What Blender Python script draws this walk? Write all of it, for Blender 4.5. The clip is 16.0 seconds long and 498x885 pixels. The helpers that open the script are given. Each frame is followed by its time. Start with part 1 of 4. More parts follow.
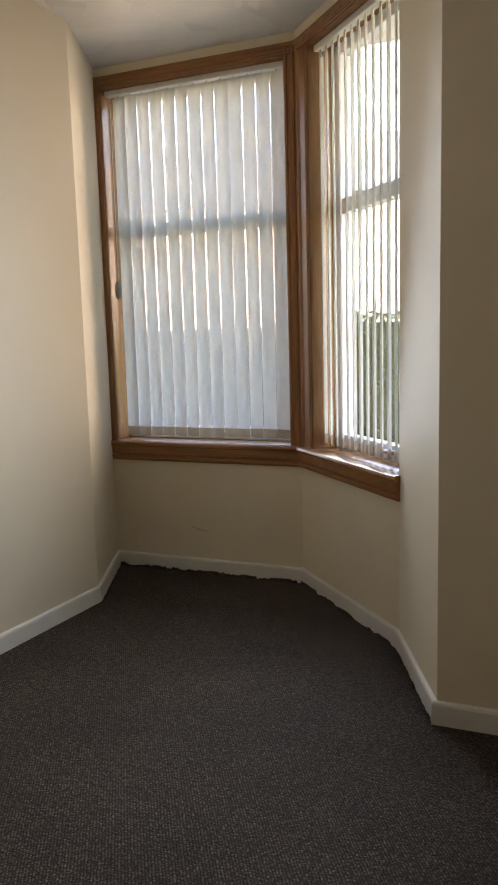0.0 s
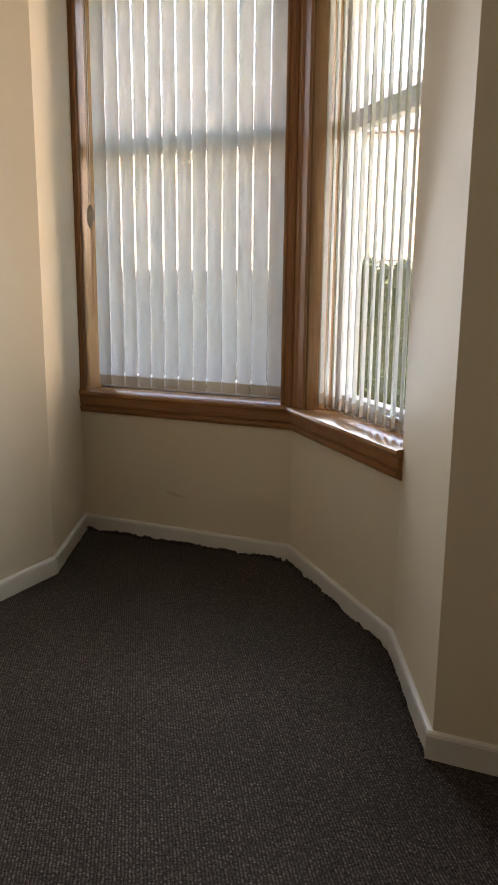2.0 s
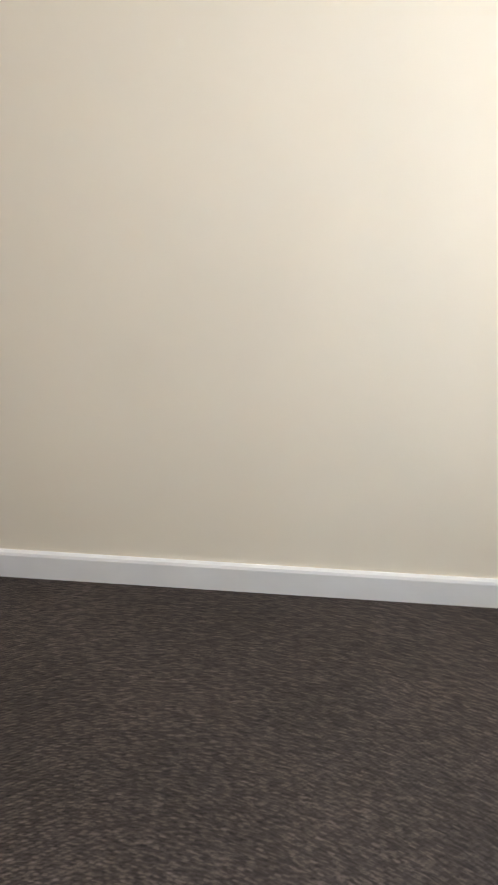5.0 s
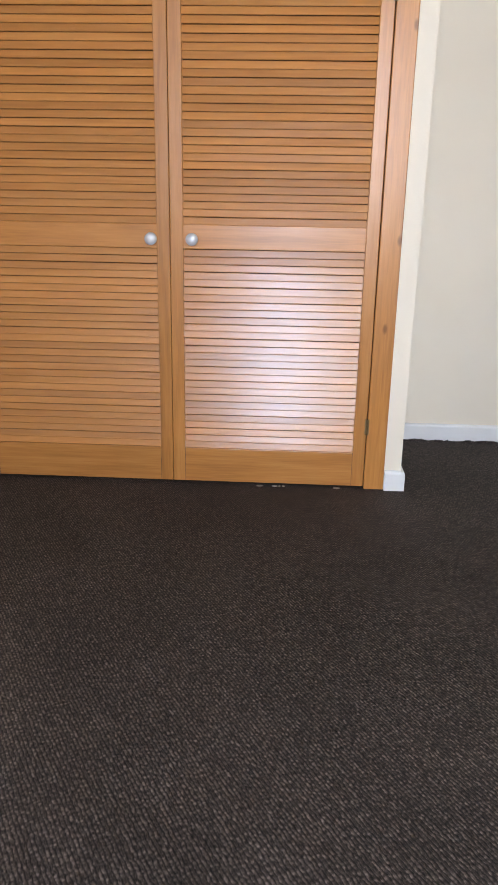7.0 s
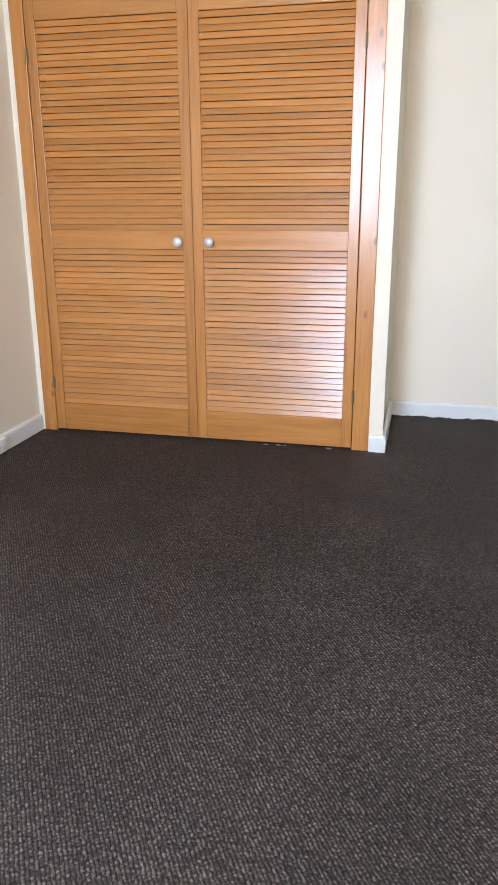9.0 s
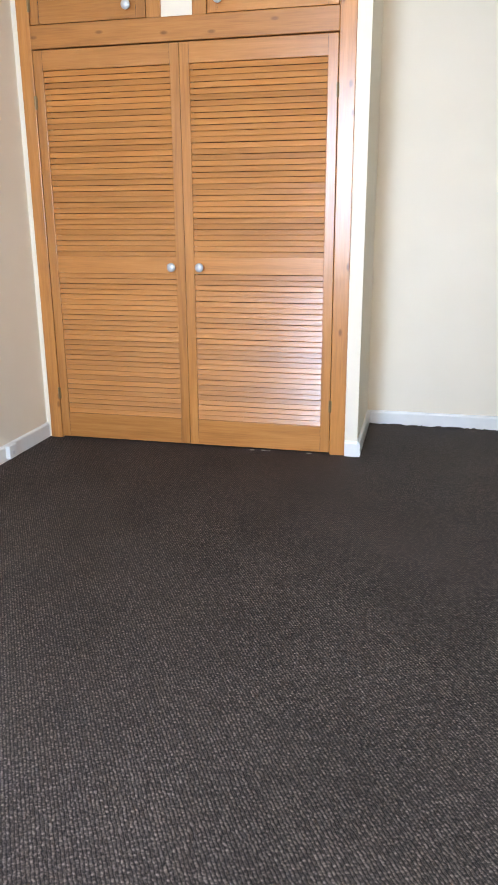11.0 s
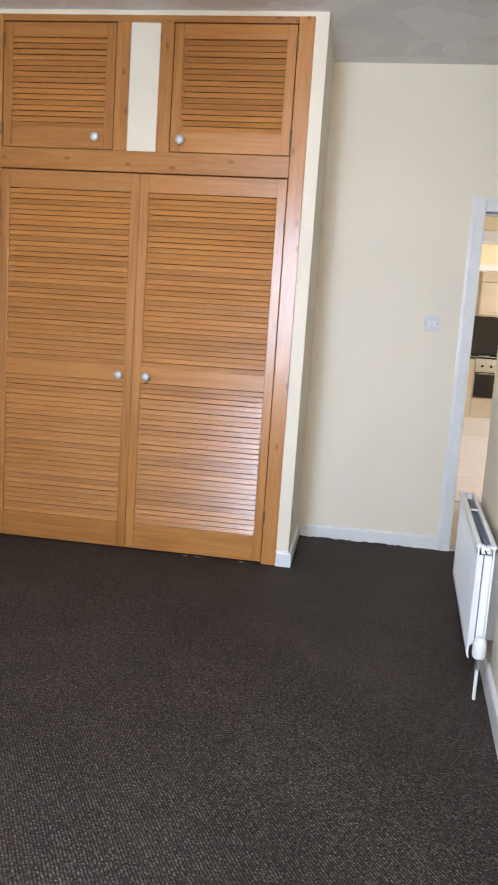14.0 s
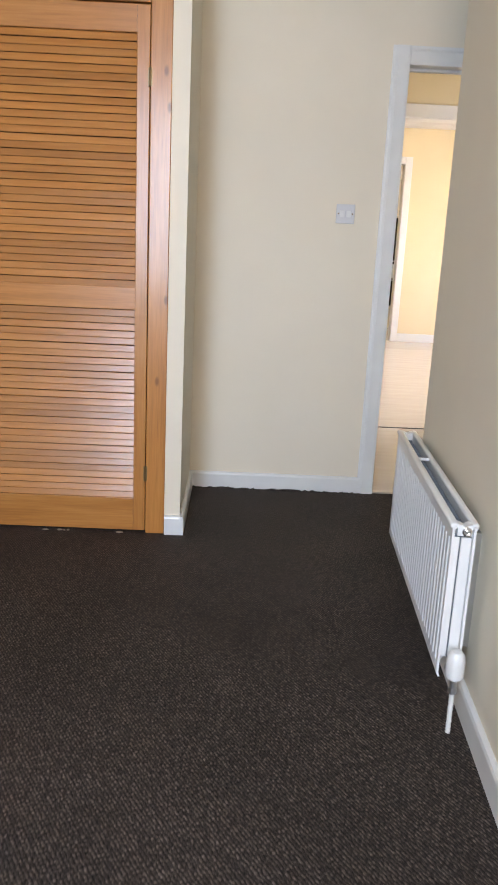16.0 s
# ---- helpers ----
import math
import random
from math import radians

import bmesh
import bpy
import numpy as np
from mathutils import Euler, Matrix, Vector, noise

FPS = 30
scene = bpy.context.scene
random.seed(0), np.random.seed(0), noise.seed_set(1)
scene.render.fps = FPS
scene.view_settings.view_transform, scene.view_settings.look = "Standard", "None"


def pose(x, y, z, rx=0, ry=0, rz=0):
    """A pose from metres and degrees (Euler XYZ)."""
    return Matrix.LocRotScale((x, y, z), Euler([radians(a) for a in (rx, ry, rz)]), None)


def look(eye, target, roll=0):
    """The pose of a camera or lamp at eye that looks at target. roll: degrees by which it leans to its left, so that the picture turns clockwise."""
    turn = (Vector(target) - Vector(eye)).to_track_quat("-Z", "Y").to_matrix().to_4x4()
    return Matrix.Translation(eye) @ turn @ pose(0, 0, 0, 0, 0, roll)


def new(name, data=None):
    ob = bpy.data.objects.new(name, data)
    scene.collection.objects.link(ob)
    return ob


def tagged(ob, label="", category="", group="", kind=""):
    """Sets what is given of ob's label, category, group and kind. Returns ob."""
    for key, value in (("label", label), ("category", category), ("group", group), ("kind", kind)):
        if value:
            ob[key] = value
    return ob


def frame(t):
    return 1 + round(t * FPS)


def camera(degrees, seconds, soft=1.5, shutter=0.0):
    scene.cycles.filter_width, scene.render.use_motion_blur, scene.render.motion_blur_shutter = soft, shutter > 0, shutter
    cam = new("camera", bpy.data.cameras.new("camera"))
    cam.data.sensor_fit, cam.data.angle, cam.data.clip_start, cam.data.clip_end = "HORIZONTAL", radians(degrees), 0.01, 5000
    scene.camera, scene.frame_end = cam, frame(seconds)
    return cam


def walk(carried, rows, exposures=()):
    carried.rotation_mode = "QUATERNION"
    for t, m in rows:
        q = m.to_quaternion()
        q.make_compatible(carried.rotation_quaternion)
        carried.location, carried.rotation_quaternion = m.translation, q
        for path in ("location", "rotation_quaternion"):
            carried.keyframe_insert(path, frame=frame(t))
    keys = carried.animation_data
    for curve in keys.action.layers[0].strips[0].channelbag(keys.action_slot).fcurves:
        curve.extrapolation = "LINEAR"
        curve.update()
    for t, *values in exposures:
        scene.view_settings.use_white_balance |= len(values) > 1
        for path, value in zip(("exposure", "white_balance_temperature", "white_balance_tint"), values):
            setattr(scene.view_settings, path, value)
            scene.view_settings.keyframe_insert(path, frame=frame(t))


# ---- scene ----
# ---------- camera and walk ----------
cam = camera(36.5, 16.0, soft=1.2, shutter=0.3)
PATH = [
    (0.0, (-1.451, -1.279, 1.324), (-0.684, -3.105, 1.044), -1.6),
    (0.5, (-1.418, -1.288, 1.307), (-0.754, -3.155, 1.037), 0.1),
    (1.0, (-1.391, -1.350, 1.297), (-0.757, -3.222, 0.991), 0.2),
    (1.5, (-1.367, -1.577, 1.293), (-0.697, -3.434, 0.974), 1.1),
    (2.0, (-1.357, -1.807, 1.288), (-0.578, -3.602, 0.875), 0.6),
    (2.5, (-1.400, -2.101, 1.265), (-0.529, -3.838, 0.792), -0.3),
    (3.0, (-1.466, -2.425, 1.244), (-0.378, -4.030, 0.752), 1.4),
    (3.5, (-1.439, -2.627, 1.208), (-0.115, -4.030, 0.681), 0.4),
    (3.7, (-1.435, -2.765, 1.212), (-0.058, -4.129, 0.677), 0.3),
    (4.3, (-1.330, -2.920, 1.180), (0.250, -3.990, 0.610), 0.6),
    (4.9, (-1.080, -2.900, 1.140), (0.790, -3.030, 0.450), 0.9),
    (5.4, (-0.790, -2.760, 1.110), (0.970, -2.020, 0.350), 1.1),
    (5.8, (-0.560, -2.640, 1.104), (0.669, -1.271, 0.322), 0.8),
    (6.0, (-0.475, -2.632, 1.092), (0.419, -1.005, 0.348), 1.5),
    (6.2, (-0.435, -2.638, 1.105), (0.103, -0.863, 0.358), 2.0),
    (6.5, (-0.449, -2.663, 1.144), (-0.350, -0.829, 0.352), 1.3),
    (7.0, (-0.401, -2.845, 1.123), (-0.491, -0.949, 0.494), 1.0),
    (7.5, (-0.232, -3.068, 1.084), (-0.428, -1.171, 0.482), 0.2),
    (8.0, (-0.025, -3.231, 1.086), (-0.360, -1.358, 0.472), 0.9),
    (10.5, (0.385, -3.698, 1.215), (-0.103, -1.851, 0.623), -1.0),
    (11.0, (0.409, -3.786, 1.218), (-0.042, -1.926, 0.638), -0.4),
    (11.5, (0.428, -3.859, 1.166), (0.037, -1.992, 0.565), 2.3),
    (12.0, (0.430, -3.906, 1.223), (0.054, -1.981, 0.831), 1.4),
    (12.5, (0.422, -3.942, 1.257), (0.068, -1.992, 0.991), 2.0),
    (13.0, (0.407, -3.964, 1.246), (0.055, -2.006, 1.042), 3.1),
    (13.5, (0.388, -3.970, 1.242), (0.045, -2.013, 1.016), 4.0),
    (14.0, (0.369, -3.916, 1.224), (0.093, -1.956, 0.938), 3.9),
    (14.5, (0.367, -3.816, 1.196), (0.261, -1.850, 0.847), 3.6),
    (15.0, (0.361, -3.636, 1.173), (0.338, -1.680, 0.756), 2.7),
    (15.5, (0.332, -3.359, 1.179), (0.344, -1.412, 0.721), 3.4),
    (16.0, (0.292, -2.985, 1.167), (0.326, -1.047, 0.675), 2.7),
]
walk(cam, [(t, look(eye, aim, roll)) for t, eye, aim, roll in PATH],
     exposures=[(0.0, 4.34, 7950, 22), (1.0, 4.28, 8200, 23), (2.0, 4.28, 8500, 24), (3.0, 4.4, 8750, 25), (3.7, 4.45, 9600, 28), (5.8, 6.1, 6600, 21), (6.6, 5.97, 6700, 23),
                (8.0, 6.22, 6450, 22), (11.0, 6.42, 6300, 20), (13.0, 6.12, 6300, 20), (15.0, 5.95, 6700, 22), (16.0, 5.82, 6750, 22)])

# ---------- sky and sun ----------
world = bpy.data.worlds.new("sky")
scene.world = world
world.use_nodes = True
wn = world.node_tree
sky = wn.nodes.new("ShaderNodeTexSky")
sky.sky_type, sky.sun_disc = "NISHITA", False
SUN_AZ, SUN_EL = -25.0, 42.0          # degrees from +y towards +x, and above the horizon
sky.sun_elevation, sky.sun_rotation = radians(SUN_EL), radians(SUN_AZ)
sky.air_density, sky.dust_density = 1.0, 3.0
wn.links.new(sky.outputs[0], wn.nodes["Background"].inputs[0])
wn.nodes["Background"].inputs[1].default_value = 0.09
sun = new("sun", bpy.data.lights.new("sun", "SUN"))
sun.data.energy, sun.data.angle, sun.data.color = 1.0, radians(8.0), (1.0, 0.97, 0.92)
sun.matrix_world = look((0, 0, 0), (-math.sin(radians(SUN_AZ)) * math.cos(radians(SUN_EL)),
                                    -math.cos(radians(SUN_AZ)) * math.cos(radians(SUN_EL)), -math.sin(radians(SUN_EL))))



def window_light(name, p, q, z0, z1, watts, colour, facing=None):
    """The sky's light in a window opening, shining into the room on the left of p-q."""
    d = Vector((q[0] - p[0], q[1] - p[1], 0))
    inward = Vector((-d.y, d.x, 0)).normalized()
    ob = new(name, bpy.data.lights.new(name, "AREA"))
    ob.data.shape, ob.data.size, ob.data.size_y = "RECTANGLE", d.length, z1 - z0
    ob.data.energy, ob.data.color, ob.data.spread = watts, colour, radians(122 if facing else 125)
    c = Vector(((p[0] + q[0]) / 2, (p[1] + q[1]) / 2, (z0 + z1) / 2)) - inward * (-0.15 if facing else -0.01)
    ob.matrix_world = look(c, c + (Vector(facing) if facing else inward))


window_light("front_window_light", (-0.124, -5.0), (0.70, -5.0), 0.80, 2.62, 0.33, (1.0, 0.91, 0.78), (0.0, 1.0, 0.0))
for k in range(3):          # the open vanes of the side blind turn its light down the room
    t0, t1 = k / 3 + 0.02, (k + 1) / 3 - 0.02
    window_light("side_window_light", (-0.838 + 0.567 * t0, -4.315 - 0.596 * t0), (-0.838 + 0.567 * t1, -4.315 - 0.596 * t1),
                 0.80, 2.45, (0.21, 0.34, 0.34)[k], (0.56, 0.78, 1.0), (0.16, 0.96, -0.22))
window_light("living_window_light", (4.66, 3.7), (4.66, 4.7), 0.9, 2.1, 1.12, (1.0, 0.93, 0.82))
# lamps added in unseen openings to brighten the hall and the kitchen
window_light("hall_fill_light", (2.58, 1.3), (2.58, 1.7), 1.5, 1.9, 0.17, (1.0, 0.95, 0.86))
window_light("kitchen_fill_light", (4.66, 7.2), (4.66, 8.2), 1.0, 2.1, 0.50, (1.0, 0.93, 0.80))


# ---------- materials ----------
def shader(name):
    m = bpy.data.materials.new(name)
    m.use_nodes = True
    nt = m.node_tree
    return m, nt, nt.nodes["Principled BSDF"]


def node(nt, kind, **values):
    n = nt.nodes.new(kind)
    for k, v in values.items():
        n.inputs[k].default_value = v
    return n


def coords(nt, scale=(1, 1, 1), shuffle=False):
    tc = nt.nodes.new("ShaderNodeTexCoord")
    mp = node(nt, "ShaderNodeMapping", Scale=scale)
    nt.links.new(tc.outputs["Object"], mp.inputs["Vector"])
    if shuffle:
        oi = nt.nodes.new("ShaderNodeObjectInfo")
        mul = nt.nodes.new("ShaderNodeMath")
        mul.operation = "MULTIPLY"
        mul.inputs[1].default_value = 37.0
        nt.links.new(oi.outputs["Random"], mul.inputs[0])
        nt.links.new(mul.outputs[0], mp.inputs["Location"])
    return mp.outputs["Vector"]


def ramp(nt, source, stops):
    r = nt.nodes.new("ShaderNodeValToRGB")
    el = r.color_ramp.elements
    while len(el) < len(stops):
        el.new(0.5)
    for e, (p, c) in zip(el, stops):
        e.position, e.color = p, (*c, 1)
    nt.links.new(source, r.inputs[0])
    return r.outputs[0]


def bump(nt, bsdf, height, strength, distance):
    b = node(nt, "ShaderNodeBump", Strength=strength, Distance=distance)
    nt.links.new(height, b.inputs["Height"])
    nt.links.new(b.outputs[0], bsdf.inputs["Normal"])
    return b


def plain(name, col, rough=0.5, metal=0.0, vary=0.05, scale=5.0, grain=250.0, relief=0.15, dist=0.0006):
    """A painted, plastic or metal surface: soft mottling and a fine grain."""
    m, nt, b = shader(name)
    v = coords(nt)
    big = node(nt, "ShaderNodeTexNoise", Scale=scale, Detail=5.0)
    fine = node(nt, "ShaderNodeTexNoise", Scale=grain, Detail=3.0)
    nt.links.new(v, big.inputs["Vector"]), nt.links.new(v, fine.inputs["Vector"])
    lo = tuple(c * (1 - vary) for c in col)
    hi = tuple(min(1.0, c * (1 + vary)) for c in col)
    nt.links.new(ramp(nt, big.outputs[0], [(0.3, lo), (0.7, hi)]), b.inputs["Base Color"])
    b.inputs["Roughness"].default_value, b.inputs["Metallic"].default_value = rough, metal
    bump(nt, b, fine.outputs[0], relief, dist)
    return m


def timber(name, dark, mid, light, along, rough=0.32, coat=0.0, knots=0.0):
    """Varnished softwood with its grain along one axis."""
    m, nt, b = shader(name)
    sc = {"x": (1.2, 22, 22), "y": (22, 1.2, 22), "z": (22, 22, 1.2)}[along]
    v = coords(nt, sc, True)
    g = node(nt, "ShaderNodeTexNoise", Scale=1.6, Detail=6.0, Distortion=0.6)
    nt.links.new(v, g.inputs["Vector"])
    fine_sc = tuple(s * 9 for s in sc)
    v2 = coords(nt, fine_sc, True)
    f = node(nt, "ShaderNodeTexNoise", Scale=1.0, Detail=3.0)
    nt.links.new(v2, f.inputs["Vector"])
    mix = node(nt, "ShaderNodeMix")
    mix.data_type = "FLOAT"
    mix.inputs[0].default_value = 0.35
    nt.links.new(g.outputs[0], mix.inputs[2]), nt.links.new(f.outputs[0], mix.inputs[3])
    col = ramp(nt, mix.outputs[0], [(0.3, dark), (0.5, mid), (0.72, light)])
    oi = nt.nodes.new("ShaderNodeObjectInfo")
    hsv = node(nt, "ShaderNodeHueSaturation")
    span = node(nt, "ShaderNodeMapRange")
    span.inputs["To Min"].default_value, span.inputs["To Max"].default_value = 0.86, 1.09
    nt.links.new(oi.outputs["Random"], span.inputs["Value"])
    nt.links.new(span.outputs[0], hsv.inputs["Value"])
    nt.links.new(col, hsv.inputs["Color"])
    out = hsv.outputs[0]
    if knots:
        kv = coords(nt, {"x": (4, 0, 9), "y": (0, 4, 9), "z": (9, 0, 4)}[along], True)
        vo = node(nt, "ShaderNodeTexVoronoi", Scale=0.9)
        vo.voronoi_dimensions = "2D"
        cut, flat = nt.nodes.new("ShaderNodeSeparateXYZ"), nt.nodes.new("ShaderNodeCombineXYZ")
        nt.links.new(kv, cut.inputs[0])
        nt.links.new(cut.outputs[0], flat.inputs[0]), nt.links.new(cut.outputs[2], flat.inputs[1])
        nt.links.new(flat.outputs[0], vo.inputs["Vector"])
        kr = ramp(nt, vo.outputs["Distance"], [(0.035, (1, 1, 1)), (0.085, (0, 0, 0))])
        km = nt.nodes.new("ShaderNodeMix")
        km.data_type = "RGBA"
        sc2 = nt.nodes.new("ShaderNodeMath")
        sc2.operation = "MULTIPLY"
        sc2.inputs[1].default_value = knots
        nt.links.new(kr, sc2.inputs[0])
        nt.links.new(sc2.outputs[0], km.inputs[0])
        nt.links.new(out, km.inputs[6])
        km.inputs[7].default_value = (dark[0] * 0.35, dark[1] * 0.3, dark[2] * 0.3, 1)
        out = km.outputs[2]
    nt.links.new(out, b.inputs["Base Color"])
    b.inputs["Roughness"].default_value = rough
    b.inputs["Coat Weight"].default_value, b.inputs["Coat Roughness"].default_value = coat, 0.18
    bump(nt, b, mix.outputs[0], 0.25, 0.0008)
    return m


PINE = ((0.36, 0.138, 0.032), (0.487, 0.197, 0.045), (0.57, 0.256, 0.070))
OAKY = ((0.27, 0.115, 0.040), (0.38, 0.172, 0.062), (0.46, 0.225, 0.090))
pine_x = timber("pine_crosswise", *PINE, "x", 0.32, 0.25)
pine_z = timber("pine_upright", *PINE, "z", 0.32, 0.25)
pine_slat = timber("pine_slat", (0.40, 0.155, 0.034), (0.487, 0.197, 0.046), (0.57, 0.246, 0.063), "x", 0.30, 0.2)
pine_board = timber("pine_board", *PINE, "x", 0.32, 0.25, knots=0.65)
pine_post = timber("pine_post", *PINE, "z", 0.32, 0.25, knots=0.65)
sash_x = timber("stained_wood_crosswise", *OAKY, "x", 0.42, 0.15)
sash_z = timber("stained_wood_upright", *OAKY, "z", 0.42, 0.15)
jamb_wood = timber("pale_stained_wood_lining", (0.36, 0.17, 0.07), (0.52, 0.28, 0.12), (0.62, 0.38, 0.19), "z", 0.3, 0.3)
sill_wood = timber("stained_wood_board", (0.30, 0.135, 0.05), (0.45, 0.22, 0.085), (0.55, 0.30, 0.13), "x", 0.22, 0.5)
wall_paint = plain("cream_wall_paint", (0.842, 0.760, 0.608), 0.62, vary=0.03, scale=1.6, grain=160, relief=0.25, dist=0.0012)
yellow_paint = plain("yellow_wall_paint", (0.80, 0.68, 0.43), 0.6, vary=0.03, scale=1.6)
# dark brown that stands in for the unlit wardrobe interior
slat_gap_shade = plain("wardrobe_gap_shade", (0.11, 0.060, 0.030), 0.85, vary=0.2)
white_gloss = plain("white_gloss_paint", (0.80, 0.80, 0.77), 0.3, vary=0.03, scale=9, relief=0.1)
upvc = plain("white_window_plastic", (0.82, 0.83, 0.84), 0.28, vary=0.02)
enamel = plain("white_radiator_enamel", (0.82, 0.82, 0.80), 0.3, vary=0.02)
white_plastic = plain("white_plastic", (0.80, 0.80, 0.78), 0.35, vary=0.02)
switch_plastic = plain("pale_switch_plastic", (0.68, 0.68, 0.68), 0.35, vary=0.02)
chrome = plain("chrome", (0.75, 0.75, 0.76), 0.18, 1.0)
steel = plain("brushed_steel", (0.55, 0.55, 0.55), 0.35, 1.0)
satin = plain("satin_silver_knob", (0.62, 0.63, 0.64), 0.42, 0.35)
alloy = plain("worn_aluminium", (0.62, 0.58, 0.52), 0.4, 0.6)
brass = plain("dull_brass", (0.28, 0.19, 0.09), 0.45, 0.8)
fins = plain("grey_blue_convector", (0.20, 0.24, 0.28), 0.5, 0.2)
dark_gap = plain("dark_shadow_gap", (0.04, 0.04, 0.04), 0.7)
black_glass = plain("black_glass", (0.004, 0.004, 0.005), 0.06)
cabinet_cream = plain("cream_cabinet", (0.72, 0.62, 0.47), 0.4, vary=0.03)
grey_pebble = plain("grey_tassel_weight", (0.45, 0.42, 0.38), 0.5)
stone = plain("pale_sandstone", (0.52, 0.47, 0.40), 0.8, vary=0.15, scale=2.0, grain=40, relief=0.4, dist=0.004)
pale_render = plain("grey_wall_render", (0.20, 0.205, 0.21), 0.8, vary=0.08, scale=2.0, grain=60, relief=0.3, dist=0.003)
slate = plain("dark_slate", (0.09, 0.09, 0.1), 0.7, vary=0.2)
tarmac = plain("tarmac", (0.06, 0.06, 0.06), 0.85, vary=0.2, scale=3, grain=90, relief=0.5, dist=0.004)
paving = plain("grey_paving", (0.30, 0.29, 0.27), 0.8, vary=0.15, scale=3, grain=60)
lawn = plain("lawn", (0.06, 0.10, 0.03), 0.9, vary=0.4, scale=6, grain=60, relief=0.8, dist=0.02)
meter_grey = plain("grey_meter_dial", (0.20, 0.20, 0.19), 0.3)
# pane colour for the far houses, with the sky's reflection painted in
pale_pane = plain("sky_reflecting_pane", (0.46, 0.44, 0.40), 0.25, vary=0.1)
bulb_glass = plain("pearl_bulb", (0.85, 0.85, 0.82), 0.3)


def ceiling_plaster():
    """White textured plaster laid on in overlapping trowel sweeps."""
    m, nt, b = shader("swirled_ceiling_plaster")
    v = coords(nt)
    warp = node(nt, "ShaderNodeTexNoise", Scale=3.0, Detail=2.0)
    nt.links.new(v, warp.inputs["Vector"])
    add = nt.nodes.new("ShaderNodeMix")
    add.data_type = "RGBA"
    add.inputs[0].default_value = 0.16
    nt.links.new(v, add.inputs[6]), nt.links.new(warp.outputs["Color"], add.inputs[7])
    cells = node(nt, "ShaderNodeTexVoronoi", Scale=5.5)
    cells.feature = "F1"
    nt.links.new(add.outputs[2], cells.inputs["Vector"])
    fine = node(nt, "ShaderNodeTexNoise", Scale=26.0, Detail=5.0, Distortion=1.2)
    nt.links.new(v, fine.inputs["Vector"])
    sep = nt.nodes.new("ShaderNodeSeparateColor")
    nt.links.new(cells.outputs["Color"], sep.inputs[0])
    mix = nt.nodes.new("ShaderNodeMix")
    mix.data_type = "FLOAT"
    mix.inputs[0].default_value = 0.3
    nt.links.new(sep.outputs[0], mix.inputs[2]), nt.links.new(fine.outputs[0], mix.inputs[3])
    nt.links.new(ramp(nt, mix.outputs[0], [(0.15, (0.70, 0.68, 0.66)), (0.85, (0.80, 0.79, 0.77))]), b.inputs["Base Color"])
    nt.links.new(ramp(nt, sep.outputs[1], [(0.0, (0.35,) * 3), (1.0, (0.65,) * 3)]), b.inputs["Roughness"])
    bump(nt, b, mix.outputs[0], 0.5, 0.006)
    return m


